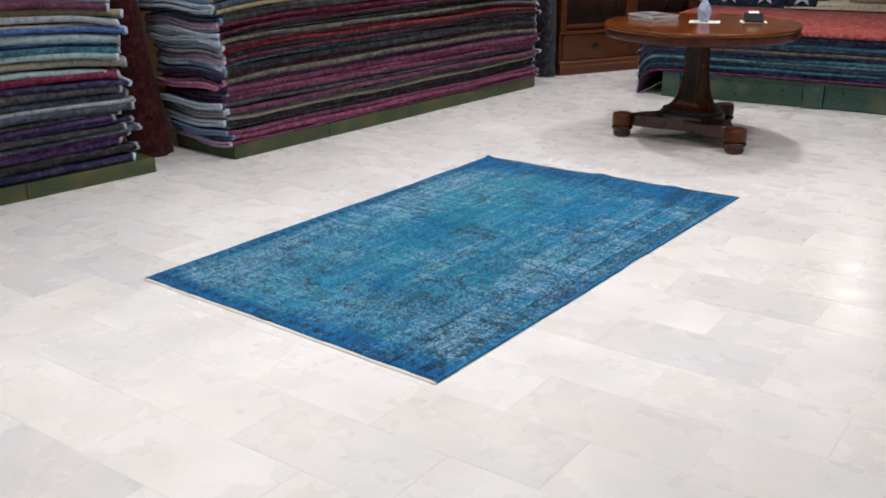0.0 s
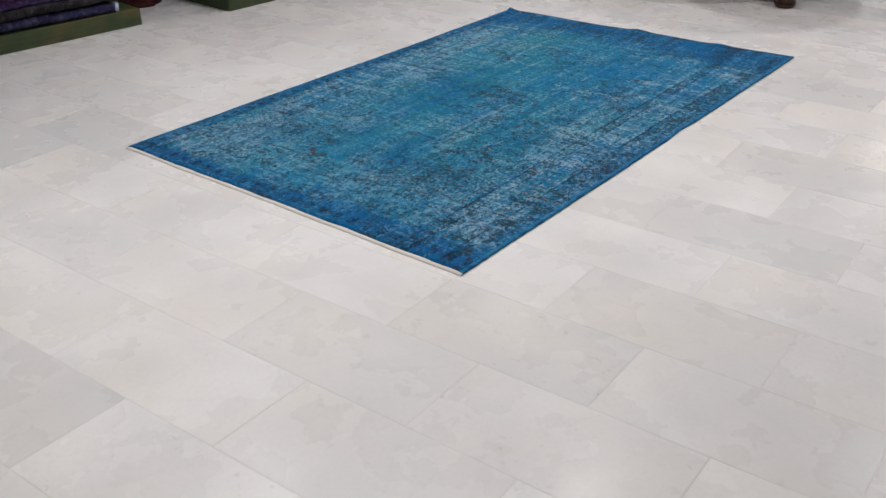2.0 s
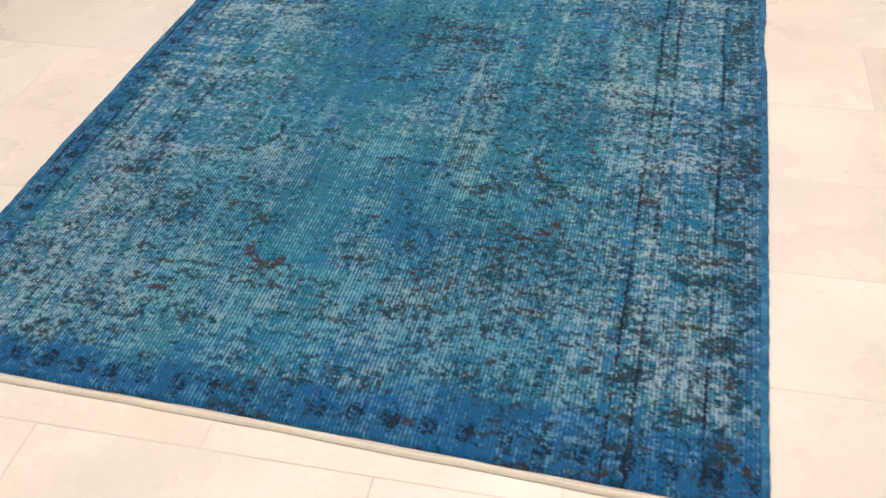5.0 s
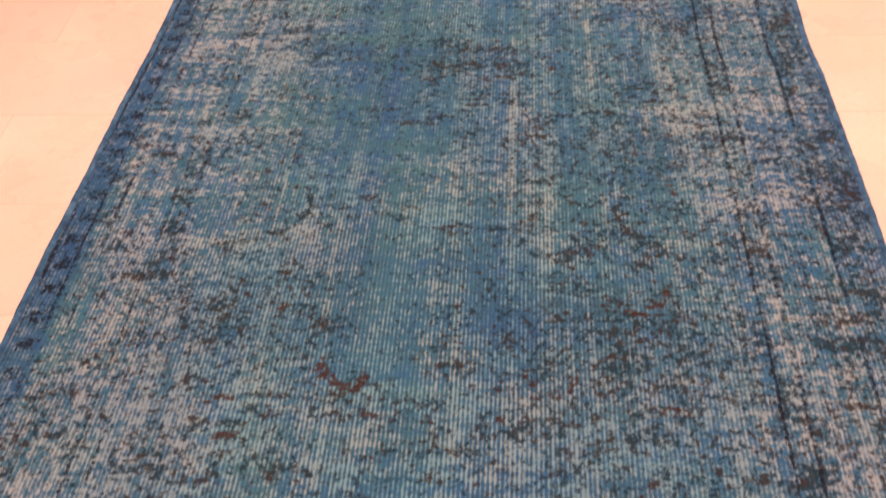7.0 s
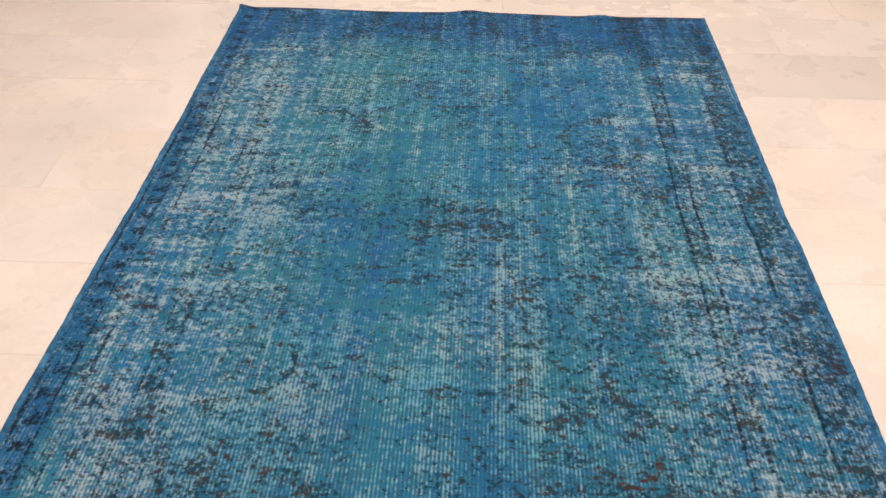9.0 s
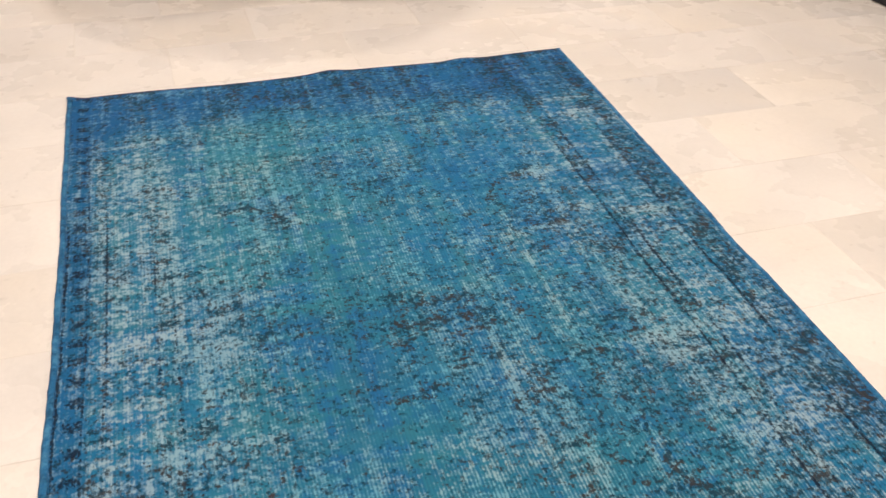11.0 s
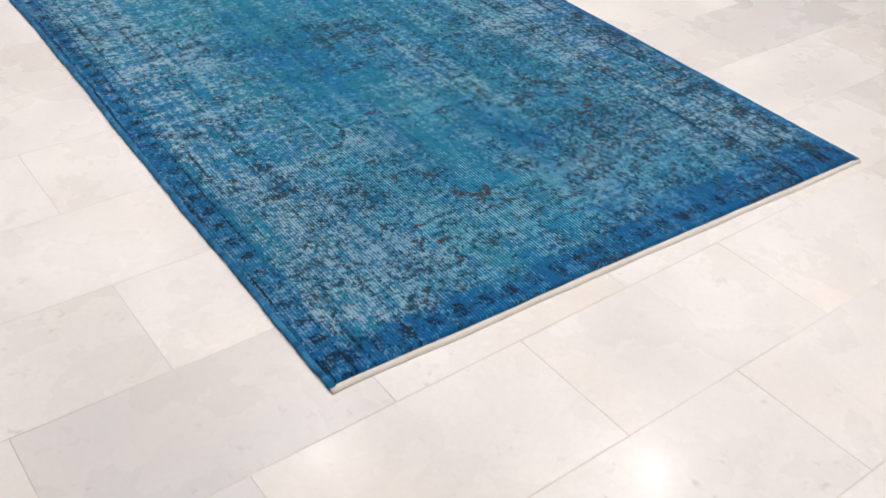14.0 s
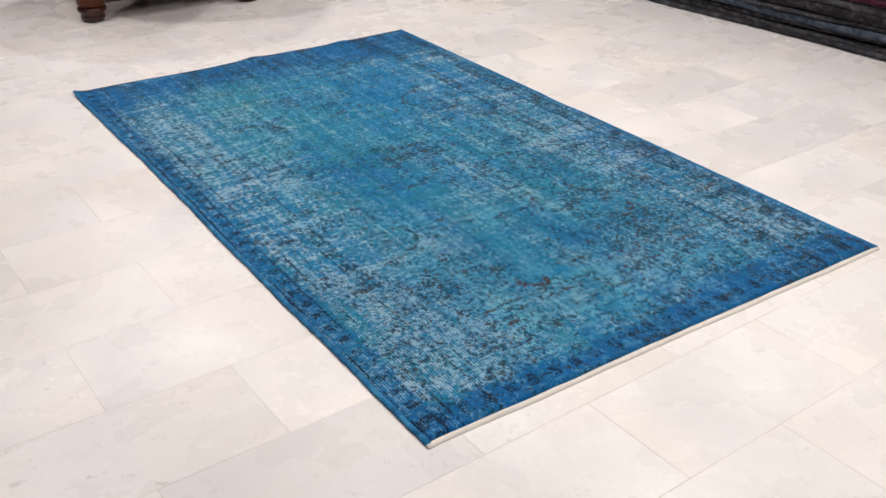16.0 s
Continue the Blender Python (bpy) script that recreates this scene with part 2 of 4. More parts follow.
    fl = k.ramp(k.math("MULTIPLY", k.math("ADD", k.math("SUBTRACT", kn2, 0.74), k.math("MULTIPLY", lines, 0.50)), 5.0), (0.0, 0.0), (1.0, 0.9))
    c = k.mix(fl, c, (0.005, 0.012, 0.028))
    h = k.math("ADD", k.math("MULTIPLY", k.noise(co, 205.0, 3, 0.75), 0.7), k.math("MULTIPLY", rib, 0.3))
    k.bump(h, 0.5, 0.003)
    k.b.inputs["Sheen Weight"].default_value = 0.05
    return k.done(c, 0.95, 0.0, 0.1)


def glow(name, colour, strength):
    k = Nodes(name)
    k.put(k.b.inputs["Emission Color"], colour)
    k.b.inputs["Emission Strength"].default_value = strength
    return k.done(colour, 0.5)


M_TILE = marble("marble_slab", True)
M_TILES = marble("marble_slabs_far", False)


def grout():
    """Joint filler, fresh and pale in places, dirty in others."""
    k = Nodes("grout")
    n = k.noise(k.coord(), 1.7, 5, 0.65)
    c = k.mix(k.ramp(n, (0.36, 0.0), (0.64, 1.0)), (0.71, 0.69, 0.66), (0.52, 0.49, 0.45))
    return k.done(c, 0.85)


M_GROUT = grout()
M_WALL = plaster("wall_paint", (0.72, 0.66, 0.55))
M_WARM = plaster("ochre_wall_paint", (0.22, 0.13, 0.045))
M_CEIL = plaster("ceiling_paint", (0.82, 0.81, 0.78))
M_GREEN = stained("green_stained_wood", (0.060, 0.085, 0.026), (0.026, 0.045, 0.022), (0.12, 0.10, 0.035))
M_PALLET = stained("blue_green_stained_wood", (0.048, 0.112, 0.078), (0.014, 0.042, 0.036), (0.125, 0.145, 0.085))
M_TABLE = wood("mahogany_polish", (0.225, 0.060, 0.010), (0.085, 0.020, 0.005), 0.15, (3, 1.2, 10), 2.5, 0.3)
M_DARKWOOD = wood("dark_mahogany", (0.075, 0.019, 0.008), (0.024, 0.007, 0.005), 0.25, (10, 10, 1.5), 3.0)
M_APRON = wood("mahogany_apron", (0.120, 0.030, 0.008), (0.050, 0.012, 0.005), 0.28, (8, 8, 3), 2.0, 0.25)
M_EBONY = plain("ebonised_wood", (0.012, 0.010, 0.012), 0.28)
M_CABINET = wood("walnut_cabinet", (0.165, 0.052, 0.016), (0.070, 0.020, 0.008), 0.36, (1.5, 9, 9), 2.0)
M_GLASSDARK = plain("dark_cabinet_pane", (0.02, 0.016, 0.014), 0.12)
M_PILE = rug_pile("overdyed_blue_pile")
M_CORD = woven("blue_selvedge", (0.010, 0.145, 0.330), (0.05, 0.26, 0.43), 0.5)
M_COTTON = plain("cotton_end", (0.70, 0.67, 0.61), 0.9, 0.0, 0.1, 120.0)
M_BIND = woven("pale_binding", (0.34, 0.36, 0.44), (0.55, 0.53, 0.52), 0.6)
M_PAPER = plain("paper", (0.75, 0.73, 0.70), 0.6)
M_BLACK = plain("black_plastic", (0.010, 0.011, 0.014), 0.75, 0.0, 0.15)
M_STEEL = plain("lamp_trim", (0.75, 0.75, 0.74), 0.35)
M_LAMP = glow("lamp_glow", (1.0, 0.93, 0.82), 30.0)


def china():
    k = Nodes("blue_white_china")
    co = k.coord()
    n = k.noise(co, 55.0, 4, 0.6, 1.5)
    c = k.mix(k.ramp(n, (0.48, 0.0), (0.56, 0.8)), (0.62, 0.70, 0.80), (0.10, 0.20, 0.48))
    return k.done(c, 0.12)


M_CHINA = china()

PALETTE = {
    "pink": (0.20, 0.055, 0.105), "wine": (0.075, 0.012, 0.030), "black": (0.012, 0.010, 0.014),
    "beige": (0.22, 0.19, 0.15), "grey": (0.062, 0.057, 0.062), "mauve": (0.105, 0.038, 0.070),
    "magenta": (0.20, 0.025, 0.11), "purple": (0.066, 0.018, 0.095), "olive": (0.075, 0.070, 0.050),
    "teal": (0.035, 0.080, 0.105), "red": (0.14, 0.012, 0.018), "slate": (0.042, 0.055, 0.080),
    "navy": (0.020, 0.018, 0.062), "violet": (0.062, 0.034, 0.120), "aqua": (0.17, 0.25, 0.27),
    "blue": (0.035, 0.075, 0.21), "crimson": (0.17, 0.028, 0.065), "silver": (0.21, 0.22, 0.24),
    "sea": (0.018, 0.070, 0.105), "coral": (0.34, 0.040, 0.036), "sand": (0.28, 0.23, 0.14),
    "charcoal": (0.030, 0.030, 0.036), "moss": (0.085, 0.105, 0.060), "ink": (0.016, 0.030, 0.060)}
PALETTE["binding"] = (0.30, 0.33, 0.40)
PALETTE["ice"] = (0.44, 0.53, 0.64)
PALETTE["lilac"] = (0.46, 0.34, 0.50)
PALETTE["denim"] = (0.13, 0.19, 0.31)
PALETTE["rose"] = (0.36, 0.12, 0.19)
PALETTE["cream"] = (0.56, 0.50, 0.38)
PALETTE.update(pink=(0.180, 0.036, 0.088), mauve=(0.105, 0.027, 0.060), wine=(0.052, 0.006, 0.020), red=(0.155, 0.010, 0.014), crimson=(0.140, 0.014, 0.042), grey=(0.046, 0.046, 0.054),
               aqua=(0.25, 0.34, 0.36), beige=(0.30, 0.27, 0.21), silver=(0.27, 0.29, 0.32), teal=(0.060, 0.120, 0.145), olive=(0.095, 0.090, 0.070), purple=(0.075, 0.020, 0.095), sea=(0.030, 0.105, 0.150), blue=(0.050, 0.110, 0.280))
PALETTE = {n: tuple(min(0.8, 1.25 * v) for v in c) for n, c in PALETTE.items()}
DYES = {n: woven("rug_" + n, c, tuple(1.0 * v + 0.045 for v in c), 0.30 if min(c) > 0.15 else 0.75) for n, c in PALETTE.items()}


# ---- building helpers ----
def part(name, bm, material, parent, label="", smooth=False):
    me = bpy.data.meshes.new(name)
    bm.to_mesh(me)
    bm.free()
    me.materials.append(material)
    if smooth:
        me.polygons.foreach_set("use_smooth", [True] * len(me.polygons))
    ob = new(name, me)
    ob.parent = parent
    if label:
        tagged(ob, label)
    return ob


def empty(name, m, label, category, group="", kind=""):
    ob = new(name)
    ob.empty_display_size = 0.1
    ob.matrix_basis = m
    return tagged(ob, label, category, group, kind)


def box(bm, x0, x1, y0, y1, z0, z1, bevel=0.0):
    made = bmesh.ops.create_cube(bm, size=1.0)["verts"]
    bmesh.ops.scale(bm, vec=(x1 - x0, y1 - y0, z1 - z0), verts=made)
    bmesh.ops.translate(bm, vec=((x0 + x1) / 2, (y0 + y1) / 2, (z0 + z1) / 2), verts=made)
    if bevel:
        edges = list({e for v in made for e in v.link_edges})
        bmesh.ops.bevel(bm, geom=edges, offset=bevel, segments=2, affect="EDGES", profile=0.6)
    return bm


def boxed(*args, **kw):
    return box(bmesh.new(), *args, **kw)


def lathe(profile, steps=48, caps=True):
    """Turns (radius, height) pairs about z."""
    bm = bmesh.new()
    rings = []
    for r, z in profile:
        rings.append([bm.verts.new((r * math.cos(2 * math.pi * i / steps), r * math.sin(2 * math.pi * i / steps), z)) for i in range(steps)])
    for a, b in zip(rings, rings[1:]):
        for i in range(steps):
            j = (i + 1) % steps
            bm.faces.new((a[i], a[j], b[j], b[i]))
    if caps:
        bm.faces.new(reversed(rings[0]))
        bm.faces.new(rings[-1])
    return bm


def sweep(rings, closed=True, caps=True):
    """Skins a list of rings of points."""
    bm = bmesh.new()
    vs = [[bm.verts.new(p) for p in r] for r in rings]
    n = len(vs[0])
    for a, b in zip(vs, vs[1:]):
        for i in range(n if closed else n - 1):
            j = (i + 1) % n
            bm.faces.new((a[i], a[j], b[j], b[i]))
    if caps and closed:
        bm.faces.new(list(reversed(vs[0])))
        bm.faces.new(vs[-1])
    return bm


# ---- the room ----
def wall(name, x0, x1, y0, y1, material):
    ob = part(name, boxed(x0, x1, y0, y1, 0, CEIL), material, None)
    return tagged(ob, "plain painted shop wall", "wall", kind="structure")


X0, X1, Y0, Y1 = -2.95, 4.90, -4.20, 8.00
wall("wall_west", X0 - 0.15, X0, Y0 - 0.15, Y1 + 0.15, M_WARM)
wall("wall_east", X1, X1 + 0.15, Y0 - 0.15, Y1 + 0.15, M_WALL)
wall("wall_south", X0, X1, Y0 - 0.15, Y0, M_WALL)
wall("wall_north", X0, X1, Y1, Y1 + 0.15, M_WALL)
tagged(part("ceiling", boxed(X0, X1, Y0, Y1, CEIL, CEIL + 0.12), M_CEIL, None), "white painted ceiling", "ceiling", kind="structure")

for x, y in LAMPS:
    lamp = empty("ceiling_downlight", pose(x, y, CEIL), "small round recessed ceiling downlight, lit", "downlight", "ceiling downlights")
    part("trim_ring", lathe([(0.040, -0.002), (0.062, -0.004), (0.064, 0.0), (0.040, 0.0)], 24, False), M_STEEL, lamp, smooth=True)
    part("bulb", lathe([(0.002, -0.0015), (0.036, -0.0015), (0.038, 0.0)], 20), M_LAMP, lamp)
    data = bpy.data.lights.new("downlight", "AREA")
    data.shape, data.size, data.energy, data.color, data.spread = "DISK", 0.085, LAMP_W, (1.0, 0.985, 0.985), radians(120)
    new("downlight", data).matrix_basis = pose(x, y, CEIL - 0.012)


# ---- the floor ----
TILT = radians(1.75)
RU, RV = Vector((math.cos(TILT), math.sin(TILT), 0)), Vector((-math.sin(TILT), math.cos(TILT), 0))
TU, TV, U0, V0 = 0.6045, 0.3045, 0.0907, -0.0762
# greyer slabs by row and column, in three strengths
GREY = {0.95: ((0, -1), (-1, 2), (-4, 1), (7, 2)),
        0.70: ((4, 3), (-2, 2), (0, 3), (2, 3), (-1, -2), (-1, 4), (9, 4), (-5, 3)),
        0.45: ((2, 2), (-2, 3), (-3, 2), (5, -2), (0, -2), (1, -2), (-1, 3), (7, -3), (3, 1))}
TONE = {rc: g for g, cells in GREY.items() for rc in cells}
PALE = ((0, 0), (0, 1), (0, 2), (-1, 0), (-1, 1), (-1, -1), (-2, 1), (1, 2), (1, 3), (3, 2), (5, 2), (6, 2), (6, 3), (1, -1), (2, -1), (3, -1), (2, -2))
TONE.update({rc: 0.06 for rc in PALE})


def slab_mesh():
    bm = bmesh.new()
    hu, hv, c = TU / 2 - 0.0009, TV / 2 - 0.0009, 0.0008
    lo = [bm.verts.new((sx * hu, sy * hv, -0.012)) for sx, sy in ((-1, -1), (1, -1), (1, 1), (-1, 1))]
    mid = [bm.verts.new((sx * hu, sy * hv, -c)) for sx, sy in ((-1, -1), (1, -1), (1, 1), (-1, 1))]
    top = [bm.verts.new((sx * (hu - c), sy * (hv - c), 0)) for sx, sy in ((-1, -1), (1, -1), (1, 1), (-1, 1))]
    for a, b in ((lo, mid), (mid, top)):
        for i in range(4):
            bm.faces.new((a[i], a[(i + 1) % 4], b[(i + 1) % 4], b[i]))
    bm.faces.new(top)
    return bm


floor = part("floor", boxed(X0, X1, Y0, Y1, -0.15, -0.0007), M_GROUT, None)
tagged(floor, "polished white marble floor laid in running bond", "floor", kind="structure")


def slabs():
    rng = random.Random(7)
    first, far_v, far_f = None, [], []
    for r in range(-15, 29):
        for q in range(-7, 10):
            s = (q + (0.5 if r % 2 == 0 else 1.0)) * TU + U0
            p = RU * s + RV * ((r + 0.5) * TV + V0)
            tone = TONE.get((r, q), 0.6 * rng.random() ** 2.0)
            lift = rng.uniform(-0.0004, 0.0002)
            if not (X0 + 0.36 < p.x < X1 - 0.36 and Y0 + 0.2 < p.y < Y1 - 0.2):
                continue
            if -8 <= r <= 18 and -4 <= q <= 6:
                if first is None:
                    first = part("tile", slab_mesh(), M_TILE, floor)
                    ob = first
                else:
                    ob = new("tile", first.data)
                    ob.parent = floor
                ob.matrix_basis = Matrix.Translation((p.x, p.y, lift)) @ Matrix.Rotation(TILT, 4, "Z")
                ob.color = (tone, tone, tone, 1)
            else:
                n = len(far_v)
                hu, hv = RU * (TU / 2 - 0.0011), RV * (TV / 2 - 0.0011)
                for z in (-0.012, 0.0):
                    far_v.extend([p - hu - hv + Vector((0, 0, z)), p + hu - hv + Vector((0, 0, z)), p + hu + hv + Vector((0, 0, z)), p - hu + hv + Vector((0, 0, z))])
                far_f.append((n + 4, n + 5, n + 6, n + 7))
                for i in range(4):
                    j = (i + 1) % 4
                    far_f.append((n + i, n + j, n + 4 + j, n + 4 + i))
    me = bpy.data.meshes.new("outer_tiles")
    me.from_pydata([tuple(v) for v in far_v], [], far_f)
    me.materials.append(M_TILES)
    ob = new("outer_tiles", me)
    ob.parent = floor
    tagged(ob, kind="stuff")


# ---- the blue rug ----
RUG_W, RUG_L = 1.615, 2.675


def smoothstep(a, b, x):
    t = np.clip((x - a) / (b - a), 0, 1)
    return t * t * (3 - 2 * t)


def value_noise(x, y, cell, seed):
    """Smooth random field on a grid of the given cell size."""
    rng = np.random.RandomState(seed)
    g = rng.rand(64, 64)
    u, v = x / cell + 7, y / cell + 5
    i, j = np.floor(u).astype(int), np.floor(v).astype(int)
    fu, fv = u - i, v - j
    fu, fv = fu * fu * (3 - 2 * fu), fv * fv * (3 - 2 * fv)
    a, b = g[i % 64, j % 64], g[(i + 1) % 64, j % 64]
    c, d = g[i % 64, (j + 1) % 64], g[(i + 1) % 64, (j + 1) % 64]
    return (a * (1 - fu) + b * fu) * (1 - fv) + (c * (1 - fu) + d * fu) * fv


def blob(x, y, cx, cy, rx, ry):
    return np.exp(-((x - cx) / rx) ** 2 - ((y - cy) / ry) ** 2)


def stroke(x, y, cx, cy, r, a0, a1, w):
    """A bow of radius r about (cx, cy), from angle a0 to a1 in degrees."""
    d = np.abs(np.hypot(x - cx, y - cy) - r)
    ang = np.degrees(np.arctan2(y - cy, x - cx)) % 360
    mid, half = (a0 + a1) / 2 % 360, (a1 - a0) / 2
    off = np.abs((ang - mid + 180) % 360 - 180)
    return np.exp(-(d / w) ** 2) * smoothstep(half + 14, half - 6, off)


def trail(x, y, pts, w):
    """A drawn line through a few points, w wide, soft at its edge."""
    near = np.full_like(x, 9.0)
    for (ax, ay), (bx, by) in zip(pts, pts[1:]):
        dx, dy = bx - ax, by - ay
        f = np.clip(((x - ax) * dx + (y - ay) * dy) / (dx * dx + dy * dy), 0, 1)
        near = np.minimum(near, np.hypot(x - ax - f * dx, y - ay - f * dy))
    return smoothstep(w, 0.45 * w, near)


# brown remnants of the old drawing: hooks, cups and dashes
TRAILS = [
    (0.8, 0.012, ((0.376, 0.673), (0.403, 0.622), (0.433, 0.58))), (1.2, 0.014, ((0.433, 0.58), (0.458, 0.56), (0.501, 0.565))),
    (1.2, 0.015, ((0.585, 0.439), (0.594, 0.411), (0.627, 0.383), (0.655, 0.386), (0.667, 0.41))),
    (0.9, 0.013, ((0.398, 0.379), (0.397, 0.35), (0.441, 0.355))),
    (0.9, 0.011, ((0.392, 0.419), (0.426, 0.423))), (0.9, 0.014, ((0.434, 0.279), (0.466, 0.284))), (0.8, 0.012, ((0.676, 0.333), (0.708, 0.332))),
    (1.1, 0.013, ((1.105, 0.574), (1.149, 0.569), (1.177, 0.592), (1.196, 0.618))),
    (1.0, 0.016, ((0.943, 0.419), (0.957, 0.386), (0.994, 0.389), (1.014, 0.412), (1.017, 0.436))),
    (0.9, 0.012, ((1.054, 0.453), (1.073, 0.462), (1.088, 0.473))), (1.0, 0.015, ((1.167, 0.361), (1.208, 0.362), (1.221, 0.392))),
    (0.9, 0.012, ((0.897, 0.331), (0.938, 0.335)))]


def rug_drawing(x, y):
    """Teal, deep blue, wear; dark ink, rust, guard lines, each 0 to 1 over the rug's plane."""
    W, L = RUG_W, RUG_L
    n1, n2, n3 = value_noise(x, y, 0.42, 3), value_noise(x, y, 0.17, 5), value_noise(x, y, 0.07, 9)
    n4, fold = value_noise(x, y, 0.03, 71), np.minimum(x, W - x)
    ends = np.minimum(y, L - y)
    # colour fields: teal along the left of the field, blue in patches and down the middle
    teal = 0.95 * blob(x, y, 0.55, 1.60, 0.28, 0.75) + 0.60 * blob(x, y, 1.15, 0.95, 0.25, 0.4) + 0.50 * blob(x, y, 0.45, 0.40, 0.5, 0.30) + 0.4 * blob(x, y, 0.45, 0.95, 0.25, 0.3)
    teal = np.clip(teal + 0.7 * (n1 - 0.5) + 0.15, 0, 1)
    depth = 0.105 + 0.035 * smoothstep(0.75, 1.05, x) + 0.05 * (n2 - 0.5) + 0.03 * (n3 - 0.5)
    deep = 0.95 * smoothstep(depth + 0.02, depth - 0.03, y)
    deep += 0.95 * smoothstep(0.34, 0.17, L - y + 0.12 * (n2 - 0.5) - 0.06 * smoothstep(0.6, 1.3, x)) * (0.75 + 0.4 * value_noise(x, y * 0.1, 0.05, 83))
    deep += 0.62 * smoothstep(0.085, 0.065, x) + 0.35 * smoothstep(0.070, 0.040, W - x) + 0.5 * smoothstep(0.22, 0.10, x) * smoothstep(2.22, 2.34, y)
    deep += 0.28 * blob(x, y, 0.89, 0.58, 0.07, 0.30) + 0.26 * blob(x, y, 0.60, 0.95, 0.05, 0.35) + 0.32 * blob(x, y, 1.05, 2.00, 0.16, 0.12) + 0.45 * blob(x, y, 1.45, 1.85, 0.10, 0.10)
    deep += 0.32 * blob(x, y, 0.57, 0.70, 0.10, 0.035) + 0.20 * blob(x, y, 0.60, 1.27, 0.10, 0.10) + 0.40 * blob(x, y, 1.53, 0.28, 0.08, 0.05) + 0.30 * smoothstep(0.55, 0.8, n2)
    deep = np.clip(deep, 0, 1)
    wear = 0.62 - 0.20 * deep + 0.34 * (n2 - 0.5)
    wear += 0.28 * blob(x, y, 0.24, 1.95, 0.15, 0.42) + 0.08 * blob(x, y, 0.20, 1.25, 0.10, 0.6) + 0.16 * blob(x, y, 1.40, 1.1, 0.18, 0.8) + 0.22 * blob(x, y, 0.7, 0.30, 0.6, 0.10) + 0.2 * blob(x, y, 0.30, 0.45, 0.2, 0.3)
    wear -= 0.22 * blob(x, y, 0.64, 1.00, 0.16, 0.42) + 0.16 * blob(x, y, 1.05, 1.75, 0.20, 0.35) + 0.10 * blob(x, y, 0.62, 1.75, 0.15, 0.4) + 0.06 * smoothstep(0.9, 1.25, x)
    # rubbed weft lines
    for wt, ww, pts in ((0.75, 0.020, ((1.27, 1.703), (1.53, 1.63))), (0.45, 0.026, ((0.92, 1.62), (1.22, 1.635))), (0.55, 0.012, ((0.09, 1.01), (0.27, 1.035))), (0.5, 0.016, ((0.05, 1.67), (0.30, 1.69))),
                        (0.45, 0.014, ((0.10, 2.31), (0.36, 2.33))), (0.40, 0.010, ((0.25, 0.235), (1.0, 0.215))), (0.35, 0.012, ((0.40, 0.665), (0.62, 0.672)))):
        wear += 0.8 * wt * trail(x, y + 0.01 * (n3 - 0.5), pts, ww) * (0.4 + 0.8 * n4)
    streak = smoothstep(0.012, 0.004, np.abs(x - 0.905)) * smoothstep(0.55, 0.85, y) * smoothstep(1.37, 1.28, y)
    streak += 0.7 * smoothstep(0.008, 0.003, np.abs(x - 1.085)) * smoothstep(1.15, 1.3, y) * smoothstep(1.95, 1.7, y)
    streak += 0.30 * smoothstep(0.70, 0.90, value_noise(x, y * 0.05, 0.020, 81)) * smoothstep(0.4, 0.9, y)
    rows = value_noise(x * 0.12, y, 0.030, 21)
    wear += 0.24 * smoothstep(0.60, 0.84, rows) * smoothstep(0.03, 0.12, fold) * (0.5 + smoothstep(0.55, 0.35, fold))
    wear += 0.06 * smoothstep(0.50, 0.25, fold) * smoothstep(0.08, 0.2, y) + 0.12 * smoothstep(0.55, 0.25, y) * smoothstep(0.1, 0.2, y)
    calm = 0.9 * blob(x, y, 0.90, 0.56, 0.06, 0.10) + 0.5 * blob(x, y, 0.66, 0.52, 0.10, 0.10) + 0.5 * blob(x, y, 0.76, 0.68, 0.15, 0.07)
    wear -= 0.30 * calm
    deep = np.clip(deep + 0.16 * calm, 0, 1)
    # dark figure: medallion, borders, corner pieces
    ink = 0.43 + 0.05 * smoothstep(1.1, 0.6, y) + 0.30 * (n2 - 0.5) + 0.35 * (n4 - 0.5) - 0.15 * blob(x, y, 0.62, 1.0, 0.22, 0.35) + 0.07 * smoothstep(0.8, 1.3, x)
    fig = 0.57 * blob(x, y, 0.80, 1.37, 0.38, 0.24) * (0.55 + 0.8 * n4)
    for c0, c1, a in ((0.080, 0.112, 0.50), (0.212, 0.252, 0.50), (1.352, 1.396, 0.63), (1.512, 1.585, 0.64)):
        fig = np.maximum(fig, a * smoothstep(c0 - 0.02, c0, x) * smoothstep(c1 + 0.02, c1, x) * (0.55 + 0.7 * n4))
    fig = np.maximum(fig, 0.50 * smoothstep(0.16, 0.22, y) * smoothstep(0.46, 0.36, y) * (0.5 + 0.8 * n4))
    fig = np.maximum(fig, 0.42 * smoothstep(0.09, 0.04, np.abs(y - (L - 0.36))))
    fig = np.maximum(fig, 0.45 * blob(x, y, 1.2, 2.15, 0.25, 0.12))
    ink = np.maximum(ink, 1.15 * fig)
    ink += 0.22 * smoothstep(0.74, 0.90, value_noise(x * 0.3, y, 0.022, 17)) * smoothstep(0.2, 0.4, n2)
    # small square blossoms of the outer border
    teeth = smoothstep(-0.25, 0.35, np.sin(y * 2 * np.pi / 0.066 + 3 * n1)) * smoothstep(0.026, 0.034, x) * smoothstep(0.068, 0.058, x)
    teeth2 = smoothstep(-0.25, 0.35, np.sin(x * 2 * np.pi / 0.066 + 3 * n1)) * smoothstep(0.034, 0.046, y) * smoothstep(0.094, 0.076, y)
